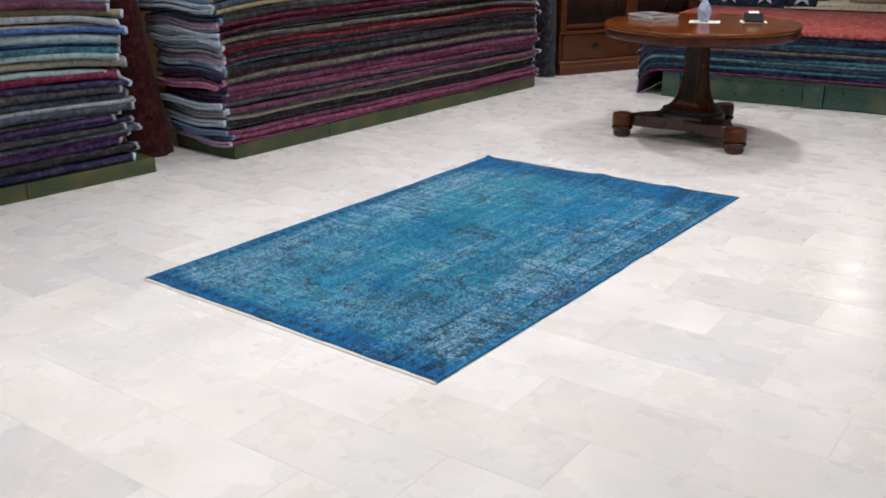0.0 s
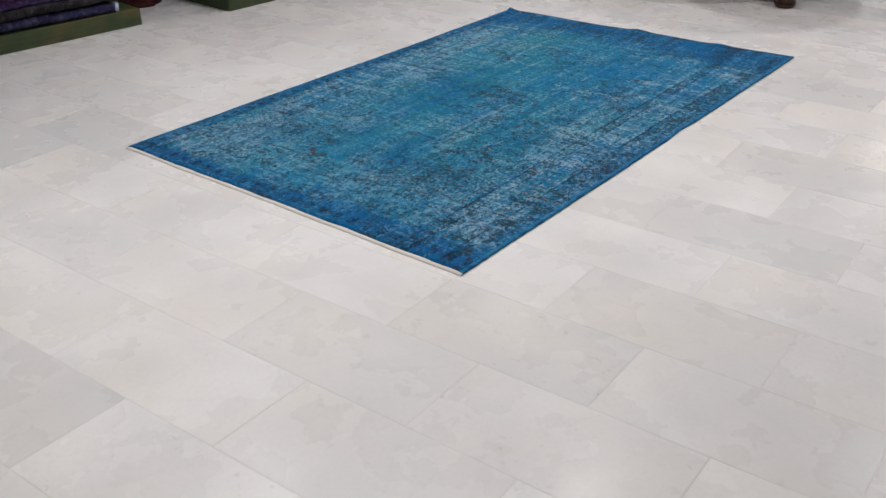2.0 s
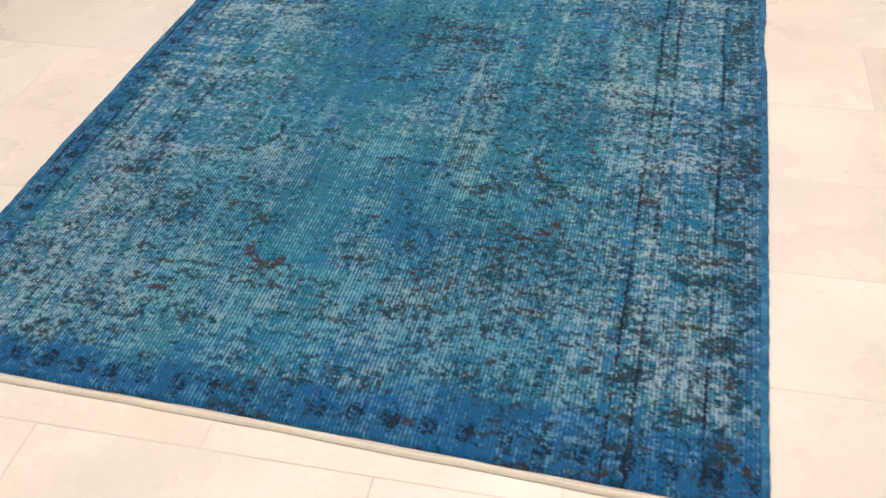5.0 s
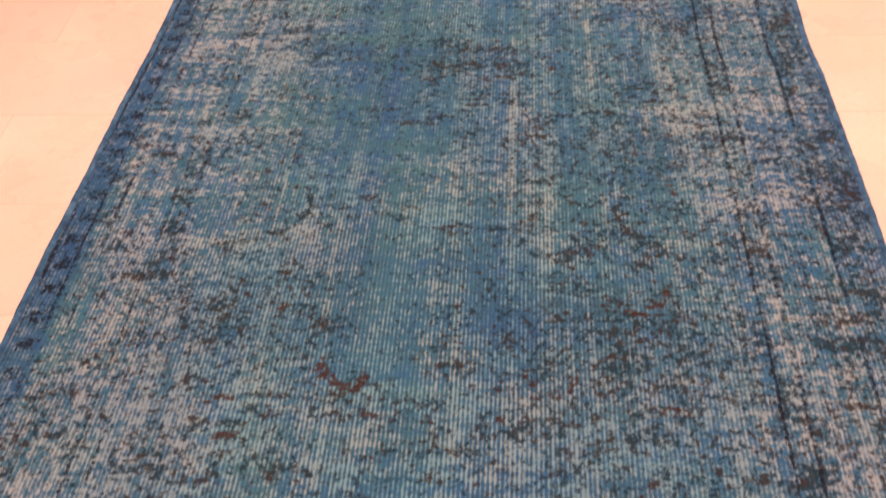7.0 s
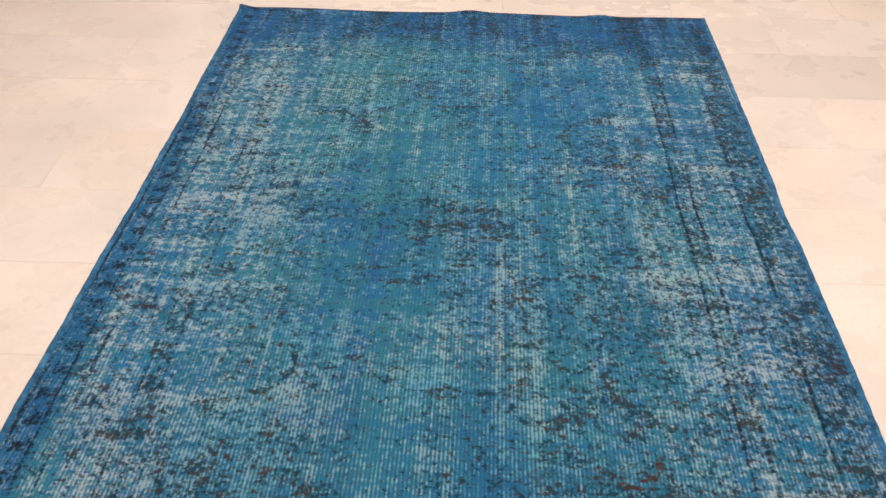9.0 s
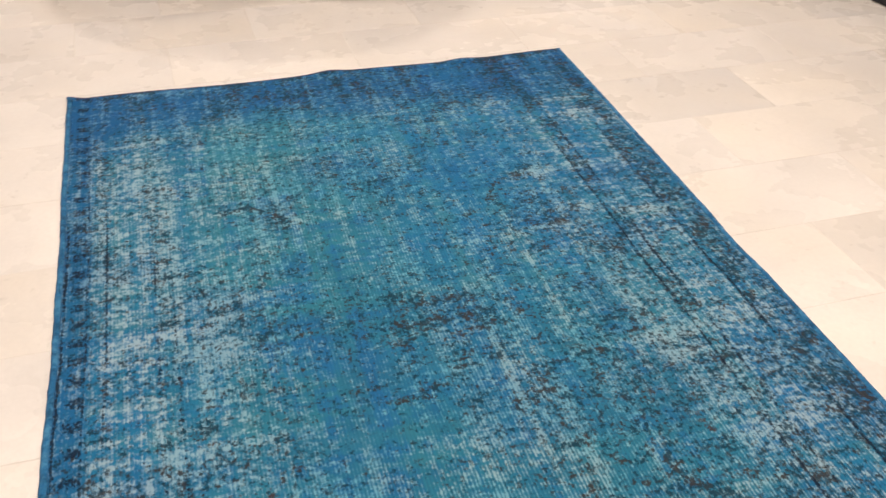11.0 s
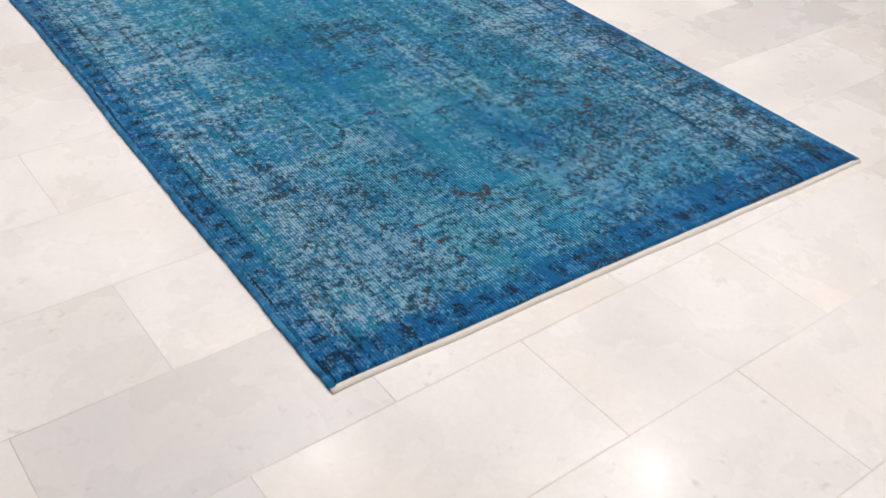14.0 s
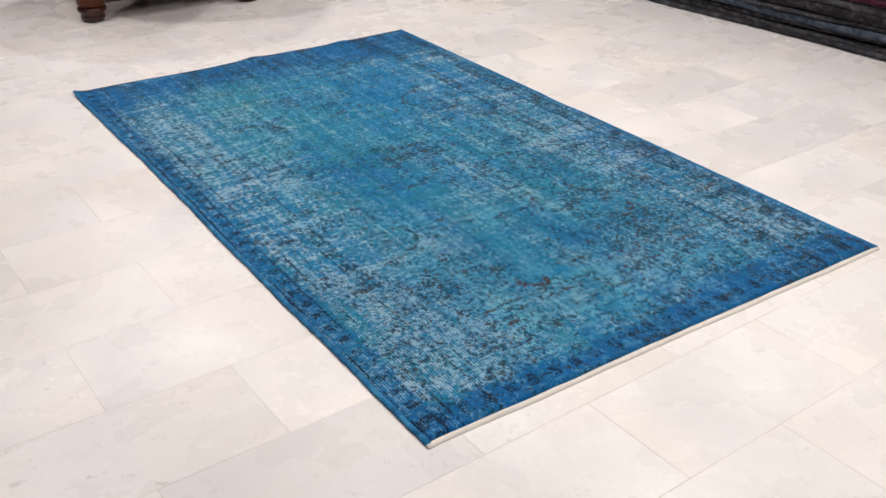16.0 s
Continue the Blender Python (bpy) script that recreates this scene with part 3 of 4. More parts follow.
    ink += 0.16 * smoothstep(0.17, 0.08, y) * (0.3 + n4) - 0.22 * deep * smoothstep(0.45, 0.25, y)
    ink += 0.20 * smoothstep(0.36, 0.20, L - y) * smoothstep(0.45, 0.75, value_noise(x, y * 0.12, 0.028, 87)) + 0.22 * smoothstep(0.05, 0.02, L - y) * n4
    wear += 0.22 * smoothstep(0.36, 0.22, L - y) * smoothstep(0.50, 0.80, value_noise(x, y * 0.10, 0.035, 89))
    mid = W / 2
    rust = np.zeros_like(x)
    for s in (-1, 1):
        e = 0.0 if s < 0 else 0.012
        px = mid + s * (x - mid) if s > 0 else 2 * mid - x
        # strokes are laid out for the right half and mirrored
        rust += 0.75 * blob(px, y, 1.225, 0.93, 0.014, 0.045) + 0.5 * blob(px, y, 1.20, 0.97, 0.035, 0.013) + 0.45 * blob(px, y, 1.23, 1.72, 0.014, 0.03)
        ink += 0.55 * stroke(px, y, 1.20, 0.84, 0.085, 150, 260, 0.007) + 0.4 * stroke(px, y, 0.86, 0.90, 0.12, 250, 330, 0.006)
        ink += 0.4 * stroke(px, y, 1.18, 1.80, 0.10, 60, 200, 0.009)
    for s, w, pts in TRAILS:
        rust += s * trail(x + 0.010 * (n4 - 0.5), y + 0.008 * (n3 - 0.5), pts, w)
    rust += 0.35 * blob(x, y, 0.80, 1.33, 0.25, 0.16) * smoothstep(0.6, 0.9, n3) + 0.55 * smoothstep(0.80, 0.92, value_noise(x, y, 0.028, 41)) * smoothstep(0.12, 0.25, ends) * smoothstep(0.35, 0.6, n2)
    lines = np.zeros_like(x)
    for c, s in ((0.019, 0.85), (0.068, 0.90), (0.108, 0.75), (0.215, 0.68), (0.252, 0.68), (1.353, 0.95), (1.393, 0.95), (1.512, 0.95), (1.542, 0.5), (1.568, 0.5)):
        lines += s * np.exp(-((x - c - 0.004 * (n1 - 0.5)) / 0.0042) ** 2) * (0.50 + 1.0 * value_noise(x, y, 0.11, int(c * 1000)))
    lines *= 0.50 + 0.50 * smoothstep(2.25, 1.65, y)
    lines += (0.56 + 0.38 * value_noise(x, y, 0.018, 51)) * np.maximum(teeth, 0.95 * teeth2)
    rust *= 0.15 + 1.0 * smoothstep(0.30, 0.65, value_noise(x, y, 0.017, 61))
    wear = np.clip(np.clip(wear, 0, 1.05) + 0.55 * streak, 0, 1.5)
    return [np.clip(v, 0, 1) for v in (teal, deep)] + [wear] + [np.clip(v, 0, 1) for v in (ink, 1.0 * rust * (1 - 0.85 * deep), lines)]


def edge_wave(t, seed):
    return 0.0025 * math.sin(t * 4.1 + seed) + 0.0012 * math.sin(t * 13.3 + 2 * seed) + 0.0006 * math.sin(t * 41 + seed)


def rug_place(u, v):
    """From the rug's own plane to its slightly crooked lie on the floor."""
    fx, fy = u / RUG_W, v / RUG_L
    x = u + 0.012 * fy * (fx - 0.4) + 0.004 * math.sin(math.pi * fy) * (1 - fx) + edge_wave(v, 1.0) * (1 - fx) ** 4 + 0.4 * edge_wave(v, 4.0) * fx ** 4
    if fx > 0.5 and 1.30 < v < 1.62:
        x -= 0.007 * (fx - 0.5) * 2 * math.sin((v - 1.30) / 0.32 * math.pi) ** 2
    far = -0.054 + 0.051 * fx + 0.006 * math.sin(u * 9) * fy
    near = 0.008 - 0.011 * fx ** 2 + 0.004 * math.exp(-((u - 0.75) / 0.25) ** 2)
    y = v + far * fy ** 3 + (0.6 * edge_wave(u + 3, 2.0) + near) * (1 - fy) ** 6
    return x, y


def blue_rug():
    rug = empty("area_rug", pose(0, 0, 0), "worn overdyed blue oriental rug with pale cotton end, lying on marble", "rug")
    nx, ny = 420, 560
    us = np.linspace(0.010, RUG_W - 0.010, nx)
    vs = np.linspace(0.016, RUG_L, ny)
    uu, vv = np.meshgrid(us, vs)
    co = np.zeros((ny * nx, 3))
    k = 0
    bumps = 0.0016 * value_noise(uu, vv, 0.05, 31) + 0.0015 * value_noise(uu, vv, 0.25, 33)
    for j in range(ny):
        for i in range(nx):
            x, y = rug_place(us[i], vs[j])
            co[k] = (x, y, 0.0075 + bumps[j, i])
            k += 1
    z = co[:, 2].reshape(ny, nx)
    z[0, :], z[-1, :], z[:, 0], z[:, -1] = 0.001, 0.001, 0.001, 0.001
    # the far corners and two spots of the far end curl up a little
    curl = smoothstep(RUG_L - 0.05, RUG_L, vv) * (0.012 * smoothstep(0.05, 0.0, uu) + 0.008 * blob(uu, vv, 0.80, RUG_L, 0.05, 1) + 0.007 * blob(uu, vv, 1.25, RUG_L, 0.05, 1))
    z += curl
    co[:, 2] = z.reshape(-1)
    idx = np.arange(ny * nx).reshape(ny, nx)
    quads = np.stack([idx[:-1, :-1], idx[:-1, 1:], idx[1:, 1:], idx[1:, :-1]], -1).reshape(-1, 4)
    me = bpy.data.meshes.new("field")
    me.from_pydata(co.tolist(), [], quads.tolist())
    me.polygons.foreach_set("use_smooth", [True] * len(quads))
    layers = [v.reshape(-1) for v in rug_drawing(uu, vv)]
    for name, chans in (("drawing", layers[:3]), ("figure", layers[3:])):
        at = me.color_attributes.new(name, "FLOAT_COLOR", "POINT")
        at.data.foreach_set("color", np.stack([*chans, np.ones(ny * nx)], -1).astype(np.float32).reshape(-1))
    me.materials.append(M_PILE)
    new("field", me).parent = rug
    # overcast selvedges down both sides
    for side in (0, 1):
        rings = []
        for j in range(141):
            v = 0.006 + (RUG_L - 0.006) * j / 140
            x, y = rug_place(0.006 if side == 0 else RUG_W - 0.006, v)
            r = 0.0062 * (1 + 0.10 * math.sin(j * 2.3))
            lift = 0.010 * max(0.0, (v - RUG_L + 0.06) / 0.06) ** 2 if side == 0 else 0.0
            rings.append([(x + r * 1.25 * math.cos(a), y, 0.0055 + lift + 0.0055 * math.sin(a)) for a in (i * math.pi / 4 for i in range(8))])
        part("selvedge", sweep(rings), M_CORD, rug, "dark blue overcast side cord", True)
    # pale flat-woven end band
    rings = []
    for j in range(121):
        u = RUG_W * j / 120
        x, y = rug_place(u, 0.0)
        w = 0.0098 + 0.0012 * math.sin(u * 23) + 0.0008 * math.sin(u * 57)
        y0 = y - 0.002 + 0.001 * math.sin(u * 17)
        rings.append([(x, y0 - 0.001, 0.0004), (x, y0 - 0.0005, 0.0030), (x, y0 + 0.003, 0.0056), (x, y0 + w * 0.5, 0.0078), (x, y0 + w, 0.0075), (x, y0 + w + 0.006, 0.001)])
    part("end_band", sweep(rings), M_COTTON, rug, "off-white cotton end band", True)
    # dark far end finish
    rings = []
    for j in range(121):
        u = RUG_W * j / 120
        x, y = rug_place(u, RUG_L)
        lift = 0.012 * max(0.0, 1 - u / 0.05) + 0.008 * math.exp(-((u - 0.80) / 0.05) ** 2) + 0.007 * math.exp(-((u - 1.25) / 0.05) ** 2)
        rings.append([(x, y - 0.004, 0.001 + lift), (x, y - 0.004, 0.008 + lift), (x, y + 0.003, 0.008 + lift), (x, y + 0.006, 0.002 + lift)])
    part("far_binding", sweep(rings), DYES["navy"], rug, "dark bound end", True)


blue_rug()


# ---- stacks of folded rugs ----
def folded_rug(dye, length, depth, thick, seed, bind=True, label="", swing=0.0, droop=0.0, pale="binding"):
    """A rug folded along its length, fold to the front (+x side at x = 0), lying on z = 0, from y = 0 to y = length.
    swing: phase of the waves in which the loose ends lie; droop: how far the ends sink."""
    rng = random.Random(seed)
    ph = [rng.uniform(0, 6.3) for _ in range(6)]
    ob = empty("folded_rug", pose(0, 0, 0), label, "rug", "stacked rugs")

    def lie(y, d):
        end = max(0.0, 1 - min(y, length - y) / 0.28) ** 2
        far = max(0.0, 1 - min(y, length - y) / 0.7) ** 2
        return (0.004 * math.sin(2.1 * y + ph[0]) + 0.003 * math.sin(5.3 * y + ph[1]) + 0.0015 * math.sin(17 * y + ph[4]) + 0.003 * math.sin(6 * d + ph[2])
                + end * 0.013 * math.sin(9.5 * d + swing) - droop * far)

    def section(y, shrink=0.0):
        t = thick
        end = max(0.0, 1 - min(y, length - y) / 0.25)
        front = 0.008 * math.sin(1.7 * y + ph[3]) + 0.005 * math.sin(6.1 * y + ph[5]) - shrink
        h, pts = t / 2, []
        lo, hi = shrink, t - shrink
        for i in range(7):
            pts.append((-depth + (depth - h) * i / 6, lo))
        for a in (-60, -30, 0, 30, 60):
            pts.append((-h + (h + front) * math.cos(radians(a)), h + (h - shrink) * math.sin(radians(a))))
        for i in range(7):
            pts.append((-h - (depth - h) * i / 6, hi))
        gap = t * (0.04 + 0.16 * end)
        for i in range(6):
            pts.append((-depth + (depth - 1.3 * h) * i / 5, h + gap * (1.0 if i < 5 else 0.3)))
        pts.append((-1.05 * h, h))
        for i in range(6):
            pts.append((-depth + (depth - 1.3 * h) * (5 - i) / 5, h - gap * (1.0 if i else 0.3)))
        return [(d, y, z + lie(y, d)) for d, z in pts]

    n = 44
    ys = [length * (0.5 - 0.5 * math.cos(math.pi * i / n)) for i in range(n + 1)]
    rings = [section(0.0, 0.004)] + [section(y) for y in [0.004] + ys[1:-1] + [length - 0.004]] + [section(length, 0.004)]
    part("body", sweep(rings), DYES[dye], ob, smooth=True)
    if bind:
        for y0, s in ((0.0, -1), (length, 1)):
            full = section(y0 + 0.002 * s, 0.0)
            for out, w, nm in ((full[:19], 0.0125, "end_binding"), (full[19:], 0.0105, "inner_binding")):
                if rng.random() < 0.25 and nm == "inner_binding":
                    continue
                rings = []
                for i, (x, y, z) in enumerate(out):
                    a, b = out[max(0, i - 1)], out[min(len(out) - 1, i + 1)]
                    tx, tz = b[0] - a[0], b[2] - a[2]
                    q = math.hypot(tx, tz) or 1
                    nx, nz = tz / q, -tx / q
                    push = 0.004 * math.sin(i * 1.3 + ph[1])
                    rings.append([(x + nx * e * w, y + (f * 0.007 + push) * s, z + nz * e * w) for e, f in ((0.4, -1.6), (0.4, 0.8), (0.0, 1.3), (-0.8, 0.8), (-0.8, -1.6))])
                part(nm, sweep(rings), DYES[pale], ob, "pale end binding", True)
    return ob


def stack(dyes, origin, angle, length, depth, thick, base, seed, jitter=0.03, ends=0.05, droop=0.0, grow=0.0, pales=("binding",)):
    """Piles folded rugs upon a base. angle: turn about z; the folds face the local +x."""
    rng = random.Random(seed)
    z = base
    for i, d in enumerate(dyes):
        t = thick * rng.choice((0.62, 0.8, 0.95, 1.15, 1.45))
        ln = length * rng.uniform(1 - ends, 1.0)
        tone = {"wine": "wine red", "black": "near-black", "ink": "ink blue", "sea": "sea blue", "sand": "sand yellow"}.get(d, d)
        ob = folded_rug(d, ln, depth * rng.uniform(0.92, 1.0) + grow * i, t, seed * 100 + i, label=f"folded overdyed {tone} rug lying in a pile",
                        swing=1.1 * math.sin(i * 0.55) + i * 0.22, droop=droop * i / len(dyes), pale=pales[i % len(pales)] if len(pales) > 9 else rng.choice(pales))
        dx = rng.uniform(-jitter, jitter * 0.4)
        dy = (length - ln) * rng.uniform(0.35, 0.65) + rng.uniform(-0.03, 0.03)
        ob.matrix_basis = Matrix.Translation(origin) @ Matrix.Rotation(angle, 4, "Z") @ Matrix.Translation((dx, dy, z)) @ Matrix.Rotation(radians(rng.uniform(-0.35, 0.35)), 4, "Z")
        z += t * 0.995
    return z


def plank_base(origin, angle, length, depth, height, joints, label):
    ob = empty("plank_base", Matrix.Translation(origin) @ Matrix.Rotation(angle, 4, "Z"), label, "pallet")
    step = length / joints
    for i in range(joints):
        part("front_board", boxed(-0.022, 0.0, i * step + 0.002, (i + 1) * step - 0.002, 0, height, bevel=0.003), M_GREEN, ob)
    part("end_board", boxed(-depth, -0.024, 0.0, 0.022, 0, height - 0.002, bevel=0.003), M_GREEN, ob)
    part("end_board", boxed(-depth, -0.024, length - 0.022, length, 0, height - 0.002, bevel=0.003), M_GREEN, ob)
    part("deck", boxed(-depth, -0.024, 0.024, length - 0.024, height - 0.025, height - 0.003), M_GREEN, ob)
    return ob


def names(text):
    return text.split()


# long pile with its folds towards the rug
AA = math.atan2(-(-1.129 + 1.293), 4.965 - 1.645)
plank_base((-1.293, 1.645, 0), AA, 3.32, 0.62, 0.095, 4, "green-stained plank base under a long pile of rugs")
stack(names("mauve pink mauve black black beige grey mauve grey mauve pink mauve purple olive wine black teal wine black red wine olive grey grey wine crimson crimson charcoal olive sand slate sand red wine"),
      (-1.300, 1.600, 0), AA, 3.40, 0.60, 0.0315, 0.095, 3, jitter=0.034, ends=0.02, droop=0.05, grow=0.0075, 
      pales=names("lilac denim denim slate ice denim silver ice ice purple lilac navy rose rose navy denim ice lilac lilac binding ice ice denim ice ice ice"))
# pile nearer the shop front
AB = math.atan2(-(-1.464 + 1.564), 1.169 - 0.209)
B0 = (-1.464 + 2.4 * math.sin(AB), 1.169 - 2.4 * math.cos(AB), 0)
plank_base(B0, AB, 2.40, 0.62, 0.090, 3, "green-stained plank base under a pile of rugs")
stack(names("navy black violet purple slate charcoal navy violet grey slate silver slate grey navy crimson aqua beige aqua sea blue aqua blue beige silver sand mauve silver aqua sand grey"),
      (B0[0] - 0.03, B0[1] + 0.02, 0), AB, 2.33, 0.60, 0.036, 0.090, 5, jitter=0.03, ends=0.13, droop=0.06, pales=("binding", "silver", "ice"))
# dark pile on the other side
AD = math.atan2(-(3.085 - 3.237), 2.505 - 1.069) + math.pi
stack(names("charcoal charcoal black slate charcoal black grey wine black grey charcoal ink"), (3.018, 3.10, 0), AD, 3.2, 0.80, 0.038, 0.0, 8, jitter=0.015, ends=0.02)


# ---- low pile of flat rugs on a pallet ----
AC = math.atan2(5.371 - 5.159, 1.741 + 0.013)
MC = Matrix.Translation((-0.020, 5.190, 0)) @ Matrix.Rotation(AC, 4, "Z")


def pallet(length, depth, height):
    ob = empty("pallet", MC.copy(), "green-stained timber pallet with knots under flat rugs", "pallet")
    for i, x in enumerate((0.0, 1.13, 2.26)):
        part("post", boxed(x, x + 0.15, 0.0, 0.15, 0, height - 0.02, bevel=0.004), M_PALLET, ob)
        part("post", boxed(x, x + 0.15, depth - 0.15, depth, 0, height - 0.02, bevel=0.004), M_PALLET, ob)
        if i < 2:
            part("front_board", boxed(x + 0.154, x + 1.126, 0.022, 0.045, 0.006, height - 0.022, bevel=0.004), M_PALLET, ob)
    for x in (0.34, 0.60, 0.97, 1.42, 1.78, 2.1):
        bm = lathe([(0.001, 0.0), (0.010, 0.001), (0.014, 0.0035), (0.012, 0.006)], 14)
        bmesh.ops.rotate(bm, matrix=Matrix.Rotation(radians(90), 3, "X"), verts=bm.verts)
        bmesh.ops.translate(bm, vec=(x, 0.0215, 0.05 + 0.09 * ((x * 7) % 1)), verts=bm.verts)
        part("knot", bm, M_EBONY, ob)
    part("deck", boxed(0, length, 0, depth, height - 0.019, height, bevel=0.004), M_PALLET, ob)
    return ob


def flat_rug(dye, x0, length, depth, thick, z, seed, drop, y0=0.0, label="", fringe=True, name="flat_rug"):
    """A full-size rug lying flat; its end at local x < 0 hangs down by drop."""
    rng = random.Random(seed)
    ph = [rng.uniform(0, 6.3) for _ in range(4)]
    ob = empty(name, MC.copy(), label, "rug", "flat rugs on the pallet")
    rings = []
    xs = [x0 + (0.0 - x0) * i / 12 for i in range(12)] + [length * i / 40 for i in range(41)]
    for x in xs:
        s = max(0.0, -x) / max(1e-6, -x0)
        d = drop * s ** 2.4
        px = -0.21 * math.sin(s * math.pi / 2) ** 1.0 if x < 0 else x
        w = 0.004 * math.sin(3 * x + ph[0]) + 0.003 * math.sin(9 * x + ph[1])
        e = y0 + 0.010 * math.sin(2.3 * x + ph[2]) + 0.005 * math.sin(7 * x + ph[3])
        zz = z - d + w * 0.5
        zz = max(zz, 0.003)
        t = thick
        rings.append([(px, e + 0.5 * t, zz), (px, e + 0.1 * t, zz + 0.2 * t), (px, e, zz + 0.5 * t), (px, e + 0.1 * t, zz + 0.85 * t), (px, e + 0.4 * t, zz + t),
                      (px, y0 + depth * 0.5, zz + t), (px, y0 + depth, zz + t), (px, y0 + depth, zz)])
    part("body", sweep(rings), DYES[dye], ob, smooth=True)
    if fringe:
        for i in range(26):
            y = y0 + 0.02 + i * 0.055 + rng.uniform(-0.01, 0.01)
            zz = max(z - drop, 0.003) + thick * 0.5
            a = (-0.205, y, zz)
            ln = rng.uniform(0.025, 0.05)
            r = 0.006
            rings = [[(a[0] - ln * q, a[1] + r * (1 - 0.4 * q) * math.cos(b), max(0.004, a[2] - 0.03 * q * q) + r * (1 - 0.4 * q) * math.sin(b)) for b in (0, 1.57, 3.14, 4.71)] for q in (-0.3, 0.3, 0.7, 1.0)]
            part("tassel", sweep(rings), M_BIND, ob)
    return ob


pallet(2.9, 2.0, 0.205)
Z = 0.207
for i, (d, t) in enumerate(zip(names("purple navy sea ink teal sea navy olive ink sea navy ink"), (22, 30, 28, 34, 26, 32, 28, 24, 34, 30, 34, 30))):
    t = t / 1000
    flat_rug(d, -0.30 + 0.010 * (i % 5), 2.9, 1.98, t, Z, 40 + i, 0.205 - 0.004 * i, 0.004 * ((i * 7) % 4), f"flat {d} coloured rug in a low pile on a pallet", fringe=i in (3, 5, 7, 9, 11))
    if i == 0:
        rim = empty("rug_edge_cord", MC.copy(), "pink edge cord along the lowest hanging rug", "trim")
        rings = []
        for x in [-0.19 + 0.19 * q / 10 for q in range(10)] + [2.88 * q / 30 for q in range(31)]:
            s2 = max(0.0, -x) / 0.19
            zz = Z + 0.018 - 0.21 * s2 ** 2.4
            px = -0.215 * math.sin(s2 * math.pi / 2) if x < 0 else x
            rings.append([(px, -0.012 + 0.007 * math.cos(b), max(0.008, zz) + 0.007 * math.sin(b)) for b in (0, 1.05, 2.1, 3.14, 4.2, 5.24)])
        part("cord", sweep(rings), DYES["mauve"], rim, smooth=True)
    Z += t * 0.97
DYES["coral"] = woven("rug_coral_worn", PALETTE["coral"], (0.50, 0.24, 0.21), 0.75)
flat_rug("coral", -0.02, 2.9, 1.75, 0.040, Z, 60, 0.01, -0.015, "coral red worn rug spread on top of the pile", fringe=False)
ZT = Z + 0.040


def draped(name, dye, m, length, depth, thick, label, seed):
    ob = folded_rug(dye, length, depth, thick, seed, bind=False, label=label)
    ob.name = name
    ob.matrix_basis = m
    return ob


draped("folded_rug", "cream", MC @ pose(0.58, 1.66, ZT + 0.003, 0, 0, -89), 2.30, 0.12, 0.016, "narrow cream runner along the red rug", 71)
draped("folded_rug", "cream", MC @ pose(0.85, 1.765, ZT - 0.038, 0, 0, -88), 2.02, 0.22, 0.110, "pale sand coloured rug folded on the pile", 73)
draped("folded_rug", "cream", MC @ pose(1.12, 1.790, ZT + 0.073, 0, 0, -88), 1.75, 0.20, 0.080, "cream rug folded on the pile", 74)
draped("folded_rug", "aqua", MC @ pose(1.60, 1.790, ZT + 0.154, 0, 0, -89), 1.29, 0.20, 0.075, "pale blue-grey rug folded on the pile", 72)


def star(r):
    bm = bmesh.new()
    ring = []
    for i in range(10):
        q = r if i % 2 == 0 else r * 0.42
        ring.append((q * math.sin(i * math.pi / 5), q * math.cos(i * math.pi / 5)))
    lo = [bm.verts.new((x, 0.002, z)) for x, z in ring]
    hi = [bm.verts.new((x * 0.96, -0.003, z * 0.96)) for x, z in ring]
    for i in range(10):
        j = (i + 1) % 10
        bm.faces.new((lo[i], lo[j], hi[j], hi[i]))
    bm.faces.new(hi)
    return bm


def star_cloth():
    ob = empty("star_cushion", MC @ pose(-0.82, 1.86, ZT - 0.04, -8), "long navy cushion with sewn white stars on the pile", "cushion")
    bm = boxed(0, 1.75, 0, 0.12, 0, 0.42, bevel=0.05)
    part("cover", bm, DYES["ink"], ob, smooth=True)
    for i in range(5):
        for j in range(2):
            b = star(0.112)
            bmesh.ops.translate(b, vec=(0.16 + 0.34 * i + 0.17 * j, -0.003, 0.15 + 0.17 * j), verts=b.verts)
            part("star", b, M_PAPER, ob, "white sewn star")


star_cloth()


# ---- pedestal table and what stands on it ----
TC = Vector((0.819, 3.902, 0))


def tri_ring(radius, corner, z, turn, per=8):
    """A triangle with cut, rounded corners."""
    pts = []
    for k3 in range(3):
        a = turn + k3 * 2 * math.pi / 3
        for s in range(per + 1):
            b = a + (s / per - 0.5) * corner
            pts.append((radius * math.cos(b), radius * math.sin(b), z))
    return pts


def concave_ring(reach, waist, z, turn, n=96, power=2.2):
    """A three-armed plan with hollow sides."""
    pts = []
    for i in range(n):
        th = 2 * math.pi * i / n
        q = (th - turn) % (2 * math.pi / 3)
        q = min(q, 2 * math.pi / 3 - q) / (math.pi / 3)
        r = waist + (reach - waist) * max(0.0, 1 - q) ** power
        pts.append((r * math.cos(th), r * math.sin(th), z))
    return pts


